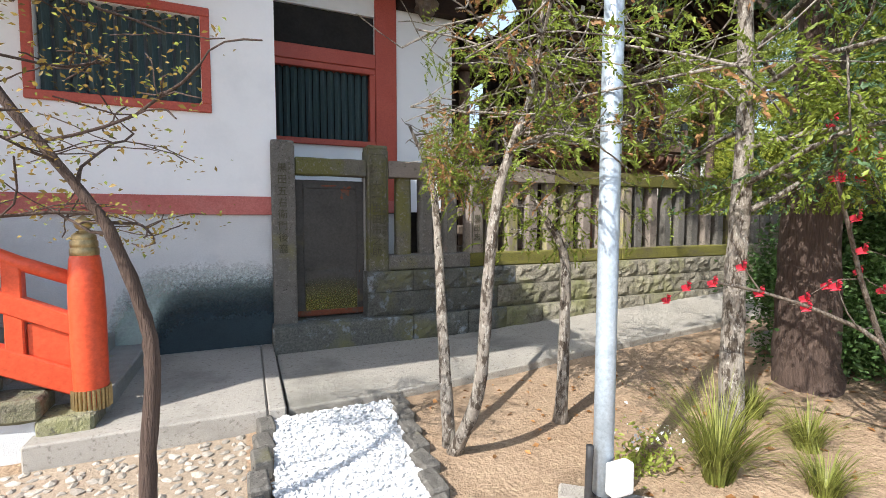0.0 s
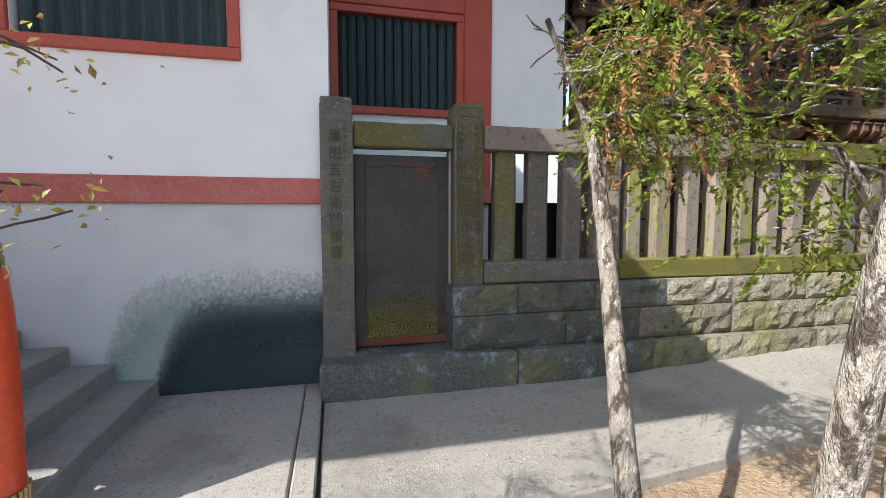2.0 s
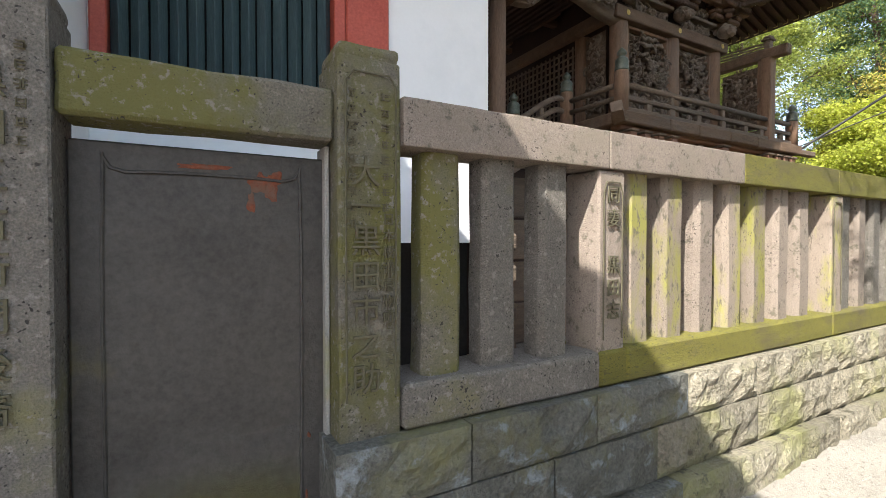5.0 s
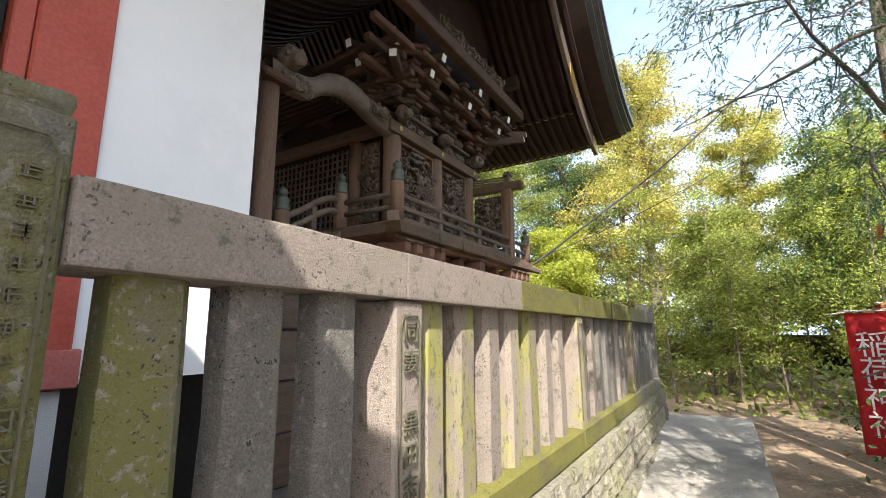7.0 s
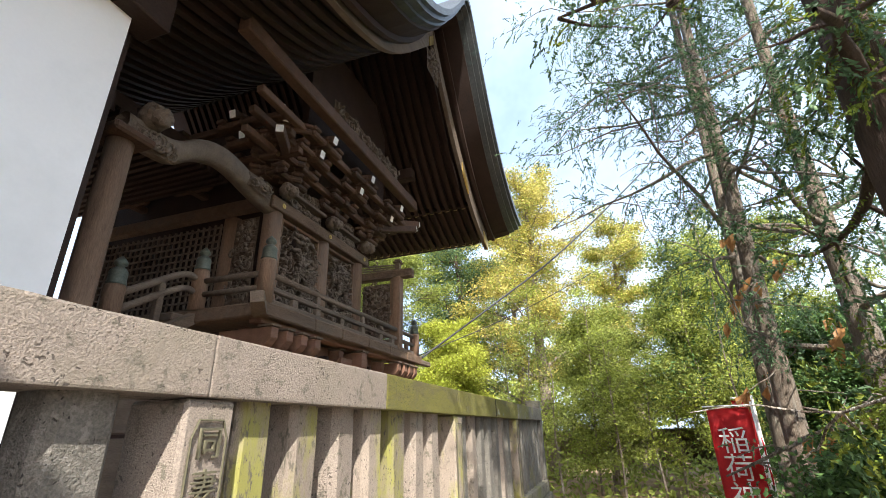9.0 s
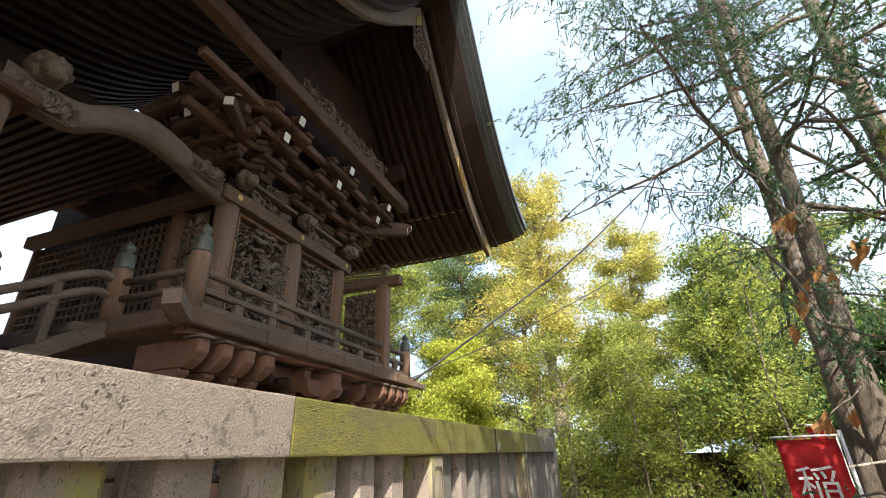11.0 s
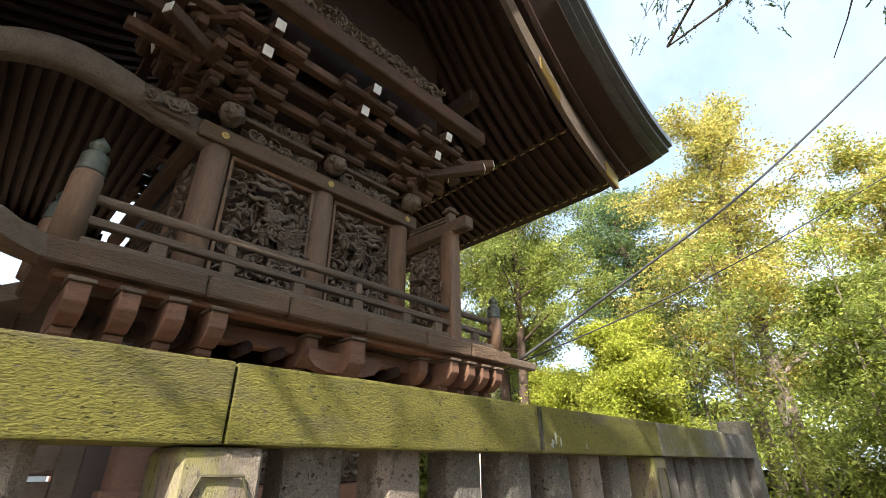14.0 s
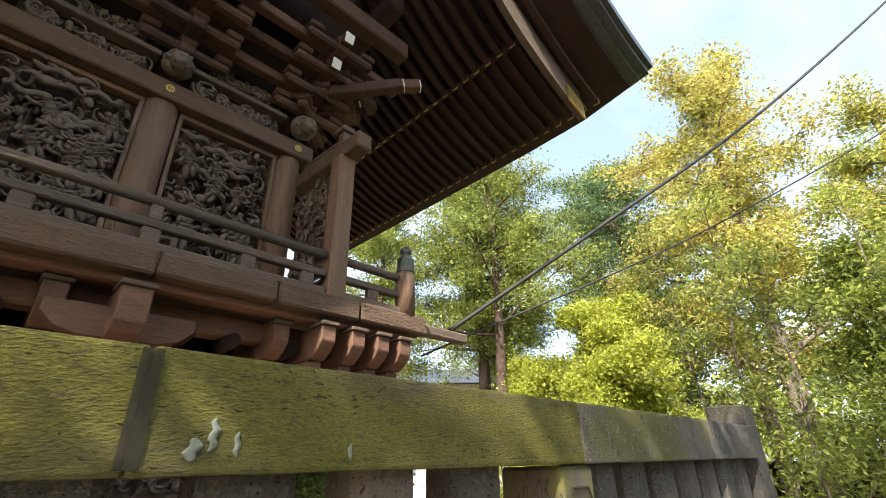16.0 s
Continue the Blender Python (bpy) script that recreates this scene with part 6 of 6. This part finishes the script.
tree("conifer_tree", [(7.9, 1.75, 0.35), (7.95, 1.76, 2), (8.0, 1.75, 5), (8.0, 1.7, 9)], 0.17, "tall conifer with thin dead twigs beside the path", [(LEAF_CONIFER, 0.4), (LEAF_DRY, 0.15)], BARK, 14, 18, 0.3, 1.6, 0.1, 0.3, 0.036, 300, 0.3, 2.4, 0.5, 5, 0.2, along=0.3, group="path conifers", keep=high_limbs)
tree("conifer_tree", [(8.45, 2.42, 0.4), (8.35, 2.42, 3), (8.1, 2.45, 6), (7.8, 2.5, 11)], 0.13, "tall leaning conifer with open blue-green sprays", [(LEAF_CONIFER, 0.7)], BARK, 15, 22, 0.42, 2.9, 0.0, 0.35, 0.034, 440, 0.24, 2.4, 0.5, 7, 0.25, along=0.4, group="path conifers", keep=high_limbs)
tree("conifer_tree", [(8.95, 2.4, 0.4), (8.85, 2.4, 3), (8.7, 2.4, 6), (8.5, 2.4, 10.5)], 0.12, "tall thin conifer with open blue-green sprays", [(LEAF_CONIFER, 0.7)], BARK, 16, 20, 0.42, 2.8, 0.0, 0.35, 0.034, 440, 0.24, 2.4, 0.5, 7, 0.25, along=0.4, group="path conifers", keep=high_limbs)

# woods behind the main hall
FAR = [
    ("autumn_tree", (18.0, 5.9), 11.5, 0.22, [(LEAF_YEL, 0.75), (LEAF_LIME, 0.35)], 0.13, 2.6, 330, "tall tree with yellow-green young foliage", 41, 0.25),
    ("autumn_tree", (20.5, 3.2), 10.0, 0.2, [(LEAF_YEL, 0.6), (LEAF_LIME, 0.5)], 0.13, 2.6, 300, "tall tree with yellow-green young foliage", 42, 0.25),
    ("pine_tree", (17.0, 12.4), 10.5, 0.22, [(LEAF_MID, 0.9), (LEAF_YEL, 0.2)], 0.12, 2.7, 300, "tall green tree with a bare reddish trunk", 43, 0.45),
    ("pine_tree", (19.5, 9.2), 10.5, 0.2, [(LEAF_CONIFER, 0.6), (LEAF_MID, 0.4)], 0.12, 2.4, 280, "tall dark green tree with open crown", 44, 0.3),
    ("evergreen_tree", (14.6, 1.7), 6.2, 0.15, [(LEAF_DARK, 0.4), (LEAF_MID, 0.7), (LEAF_LIME, 0.35)], 0.10, 1.9, 420, "rounded broadleaf evergreen tree", 45, 0.2),
    ("evergreen_tree", (16.5, -0.6), 7.5, 0.15, [(LEAF_LIME, 0.4), (LEAF_MID, 0.7)], 0.11, 2.2, 380, "rounded broadleaf evergreen tree", 46, 0.15),
    ("evergreen_tree", (19.0, 0.8), 8.0, 0.15, [(LEAF_LIME, 0.5), (LEAF_MID, 0.7)], 0.12, 2.3, 330, "leafy green tree at the wood's edge", 47, 0.15),
    ("shrub", (16.6, 8.6), 5.3, 0.08, [(LEAF_BRIGHT, 1.3)], 0.11, 1.5, 520, "bright yellow-green leafy shrub", 48, 0.1),
    ("shrub", (17.3, 10.8), 4.7, 0.08, [(LEAF_BRIGHT, 1.2)], 0.10, 1.3, 400, "bright yellow-green leafy shrub", 49, 0.1),
    ("autumn_tree", (23.0, 7.5), 12.0, 0.2, [(LEAF_YEL, 0.5), (LEAF_MID, 0.6)], 0.15, 2.8, 260, "tall tree with yellowing foliage", 50, 0.2),
    ("pine_tree", (21.5, 15.0), 10.0, 0.2, [(LEAF_MID, 1.0)], 0.15, 2.8, 260, "tall green tree with spreading crown", 51, 0.25),
    ("shrub", (11.9, 11.6), 2.4, 0.06, [(LEAF_LIME, 1.2)], 0.10, 1.0, 400, "bright leafy shrub behind the hall", 53, 0.1),
    ("shrub", (10.7, 10.0), 2.7, 0.06, [(LEAF_MID, 1.2)], 0.10, 1.0, 400, "leafy shrub behind the hall", 60, 0.1),
    ("evergreen_shrub", (10.6, 0.9), 3.6, 0.07, [(LEAF_DARK, 0.9), (LEAF_MID, 0.3)], 0.10, 1.3, 420, "dark glossy evergreen shrub among the conifers", 61, 0.1),
    ("evergreen_shrub", (8.9, -0.4), 3.4, 0.07, [(LEAF_DARK, 0.9), (LEAF_MID, 0.3)], 0.10, 1.3, 420, "dark glossy evergreen shrub among the conifers", 62, 0.1),
    ("evergreen_shrub", (6.2, 2.35), 1.9, 0.05, [(LEAF_DARK, 1.0)], 0.08, 0.4, 380, "dark evergreen shrub close behind the cedar", 64, 0.1),
    ("evergreen_shrub", (7.2, 0.6), 3.0, 0.07, [(LEAF_DARK, 1.0)], 0.10, 1.2, 420, "dark glossy evergreen shrub behind the cedar", 63, 0.1),
    ("shrub", (12.6, 13.4), 2.6, 0.06, [(LEAF_MID, 1.2)], 0.10, 1.1, 400, "leafy shrub behind the hall", 54, 0.1),
    ("pine_tree", (16.2, 11.2), 11.5, 0.17, [(LEAF_MID, 0.9), (LEAF_LIME, 0.3)], 0.12, 2.7, 300, "tall green tree with a bare reddish trunk", 55, 0.4),
    ("pine_tree", (15.0, 14.6), 9.5, 0.18, [(LEAF_MID, 0.9), (LEAF_LIME, 0.3)], 0.12, 2.6, 260, "tall green tree with spreading crown", 56, 0.35),
    ("pine_tree", (21.0, 10.6), 12.5, 0.2, [(LEAF_MID, 0.6), (LEAF_CONIFER, 0.5)], 0.14, 2.8, 240, "tall dark green tree with open crown", 57, 0.25),
    ("evergreen_tree", (15.5, 4.2), 5.0, 0.1, [(LEAF_MID, 0.7), (LEAF_LIME, 0.4)], 0.10, 1.6, 300, "slender leafy green tree", 52, 0.15),
]
for nm, (x, y), h, r, crown, leaf, L, per, label, seed, lo in FAR:
    tree(nm, stem_line(x, y, G(x, y) - 0.05, h * 0.93, 0.2, 0.2, 0.25, seed), r, label, crown, BARK if nm != "pine_tree" else BARK_RED, seed, 24, lo, L, 0.35, 0.55, leaf * 0.68, int(per * 0.43), 0.40, 1.9, 0.25, 7,
         group="woods behind the hall")
for k in range(12):
    rng = random.Random(k + 70)
    x, y, h = 12.7 + rng.uniform(0, 2.6), 0.8 + 0.5 * k + rng.uniform(-0.3, 0.3), rng.uniform(3.4, 6.2)
    tree("sapling", stem_line(x, y, G(x, y) - 0.05, h, rng.uniform(-0.3, 0.3), rng.uniform(-0.3, 0.3), 0.12, k), 0.026, "thin leafy sapling in the undergrowth",
         [(rng.choice((LEAF_MID, LEAF_LIME, LEAF_LIME)), 1.0)], BARK, k + 90, 13, 0.15, 0.75, 0.5, 0.4, 0.075, 30, 0.28, 2.6, 0.2, 3, group="saplings")
nr = np.random.default_rng(77)
n = 9000
px, py = nr.uniform(12.0, 24.0, n), nr.uniform(-6, 16, n)
low = leaves("undergrowth", np.stack([px, py, np.array([G(a, b) for a, b in zip(px, py)]) + np.abs(nr.normal(size=n)) * 0.32 * np.clip((px - 11.8) / 1.5, 0.1, 1)], 1), 0.16, LEAF_MID, 2.2, 0.1)
tagged(new("undergrowth", low), "low leafy undergrowth at the wood's edge", "undergrowth", kind="stuff")
n = 30000
az = nr.uniform(-0.75, 1.5, n)
rad = nr.uniform(26, 34, n)
hh = 6.5 + 2.5 * np.array([noise.noise(Vector((a * 6, 0, 0))) for a in az])
far = leaves("far_woods", np.stack([8 + rad * np.cos(az), 4 + rad * np.sin(az), nr.uniform(0.3, 1, n) ** 0.8 * hh], 1), 0.36, LEAF_LIME, 1.8, 0.1)
tagged(new("far_woods", far), "distant belt of green woodland", "woodland", kind="stuff")
# fallen leaves on the soil
n = 900
px, py = nr.uniform(2.4, 11.8, n), nr.uniform(0.2, 3.6, n)
lit = leaves("leaf_litter", np.stack([px, py, np.array([G(a, b) for a, b in zip(px, py)]) + 0.012], 1), 0.05, ORANGE_LEAF, 1.8, 0.93)
tagged(new("leaf_litter", lit), "scattered dry fallen leaves on soil", "leaf litter", kind="stuff")

# ---- pole, banner, wire, far houses ----
pole = thing("steel_pole", (2.74, 1.82, 0.2), "grey galvanised steel pole with a white box", "pole")
bm = tube(bmesh.new(), [(2.74, 1.82, 0.1), (2.74, 1.82, 1.0), (2.74, 1.82, 2.62), (2.74, 1.82, 2.63), (2.74, 1.82, 6.0)], [0.05, 0.05, 0.05, 0.046, 0.046], 24)
part("shaft", bm, STEEL, pole, "", True)
jb = part("junction_box", bx(2.70, 2.83, 1.70, 1.765, 0.36, 0.52, 0.014, seg=2), PLASTIC, pole, "white plastic junction box")
bm = tube(bmesh.new(), curve_pts([(2.63, 1.80, 0.1), (2.63, 1.80, 0.35), (2.635, 1.80, 0.60)], 4), 0.019, 10)
part("conduit", bm, RUBBER, pole, "black conduit pipe", True)
bm = tube(bmesh.new(), curve_pts([(2.76, 1.72, 0.36), (2.765, 1.73, 0.25), (2.76, 1.75, 0.1)], 4), 0.014, 8)
part("conduit", bm, RUBBER, pole, "black conduit pipe", True)
part("clamp", tube(bmesh.new(), [(2.74, 1.82, 0.30), (2.74, 1.82, 0.325)], 0.056, 20), RUBBER, pole, "dark clamp band")


def banner(x, y, z0, z1, turn, label, text):
    t = thing("banner", (x, y, z0 - 0.8), label, "banner", "red banners")
    M = Matrix.Translation((x, y, 0)) @ pose(0, 0, 0, 0, 0, turn)
    bm = bmesh.new()
    g = [[bm.verts.new(M @ Vector((0.34 * i / 8, 0.02 * math.sin(i * 0.9 + j * 0.35) + 0.012 * math.sin(j * 1.3), z0 + (z1 - z0) * j / 20))) for j in range(21)] for i in range(9)]
    for i in range(8):
        for j in range(20):
            bm.faces.new((g[i][j], g[i + 1][j], g[i + 1][j + 1], g[i][j + 1]))
    ext = bmesh.ops.solidify(bm, geom=bm.faces[:], thickness=0.003)
    part("cloth", bm, CLOTH, t, "bright red cloth", True)
    bm = tube(bmesh.new(), [M @ Vector((0.365, 0, z0 - 0.85)), M @ Vector((0.365, 0, z1 + 0.05))], 0.012, 8)
    tube(bm, [M @ Vector((0.38, 0, z1 + 0.02)), M @ Vector((-0.03, 0, z1 + 0.02))], 0.007, 6)
    part("staff", bm, PLASTIC, t, "thin white staff", True)
    letters("lettering", text, 0.235, M @ Matrix.Translation((0.165, -0.03, (z0 + z1) / 2 - 0.02)) @ FACE, CLOTH_W, t, 0.003, "white printed characters")


banner(7.72, 3.28, 1.02, 2.22, -100, "red banner with white characters on a thin staff", "稲\n荷\n神\n社")
banner(8.02, 2.98, 1.05, 2.3, -40, "red banner turned aside behind another", "神\n社")

for nm, pts, r in (("cable", [(10.25, 7.25, 3.22), (11.5, 6.2, 4.35), (13.5, 4.6, 6.2), (16.7, 2.0, 9.7), (19.0, 0.1, 12.6)], 0.02), ("cable", [(10.6, 7.9, 3.2), (13.5, 5.4, 4.9), (17.5, 1.6, 7.9), (20, -0.6, 10)], 0.010)):
    bm = tube(bmesh.new(), curve_pts(pts, 8), r, 6)
    solid(nm, bm, RUBBER, "dark sagging cable running up through the trees", "cable", smooth=True, group="cables")

HOUSE_WALL = mat("pale_house_wall", (0.62, 0.58, 0.52), (0.72, 0.68, 0.62), 2, 0.9, 0.1)
HOUSE_PINK = mat("terracotta_house_wall", (0.40, 0.22, 0.16), (0.48, 0.28, 0.21), 2, 0.9, 0.1)
GLASS = mat("dark_window_glass", (0.10, 0.13, 0.16), (0.16, 0.20, 0.24), 2, 0.12, 0.0, spec=0.8)


def house(x, y, w, d, h, turn, wall, label):
    t = thing("house", (x, y, G(x, y)), label, "house", "houses beyond the woods")
    M = Matrix.Translation((x, y, G(x, y))) @ pose(0, 0, 0, 0, 0, turn)
    part("wall", bx(-w / 2, w / 2, -d / 2, d / 2, -0.3, h, 0.02, m=M), wall, t)
    bm = bmesh.new()
    vs = [bm.verts.new(M @ Vector(c)) for c in ((-w / 2 - 0.4, -d / 2 - 0.4, h), (w / 2 + 0.4, -d / 2 - 0.4, h), (w / 2 + 0.4, d / 2 + 0.4, h), (-w / 2 - 0.4, d / 2 + 0.4, h), (-w / 2 - 0.4, 0, h + 1.3), (w / 2 + 0.4, 0, h + 1.3))]
    for f in ((0, 1, 5, 4), (2, 3, 4, 5), (0, 4, 3), (1, 2, 5), (3, 2, 1, 0)):
        bm.faces.new([vs[i] for i in f])
    part("roof", bm, COPPER, t)
    for k in range(int(w / 2)):
        for z in (1.0, 3.6)[: 1 + (h > 4)]:
            cx = -w / 2 + 1 + 2 * k
            win = part("window", bx(cx - 0.5, cx + 0.5, -d / 2 - 0.04, -d / 2 + 0.04, z, z + 1.1, m=M), PLASTIC, t, "white window frame")
            part("pane", bx(cx - 0.44, cx + 0.44, -d / 2 - 0.05, -d / 2 - 0.02, z + 0.06, z + 1.04, m=M), GLASS, win)


house(7.0, 27.0, 12, 7, 5.6, 0, HOUSE_PINK, "two-storey terracotta-coloured house with white windows")
house(-6.0, 25.0, 10, 7, 5.2, 5, HOUSE_WALL, "two-storey pale house beyond the shrine")
house(27.0, 22.0, 9, 7, 5.0, -40, HOUSE_WALL, "two-storey pale house behind trees")


def dry_twig(x, y, z, n, label, seed):
    """Withered leaves hanging from a thin twig on a conifer."""
    r = random.Random(seed)
    t = thing("withered_twig", (x, y, z), label, "twig", "withered twigs")
    pts = limb(r, (x, y, z), (-0.5, 0.6, -0.5), 0.9, 0.25)
    part("stem", tube(bmesh.new(), pts, [0.008, 0.007, 0.006, 0.005, 0.004, 0.003, 0.003], 5), BARK, t, "", True)
    for k in range(n):
        p = pts[r.randrange(2, 7)] + Vector((r.uniform(-0.06, 0.06), r.uniform(-0.06, 0.06), r.uniform(-0.14, 0.0)))
        me = leaves("leaf", [p[:]], 0.13, ORANGE_LEAF, 2.0, dirs=[(r.uniform(-0.4, 0.4), r.uniform(-0.4, 0.4), -1)], bend=0.5)
        attach(new("leaf", me), t)


for k, (x, y, z) in enumerate(((7.9, 1.95, 3.1), (8.3, 2.4, 3.6), (8.3, 2.45, 2.6), (7.9, 1.9, 2.3), (8.6, 2.4, 4.3), (7.95, 1.9, 3.9))):
    dry_twig(x, y, z, 7, "withered orange-brown leaves hanging on a twig", 200 + k)

# concrete block beside the path
block = bx(6.15, 6.55, 3.02, 3.28, 0.30, 0.47, 0.012)
roughen(block, 0.006, 12, 5, 2)
solid("concrete_block", block, CONCRETE, "weathered grey concrete block lying by the path", "block")
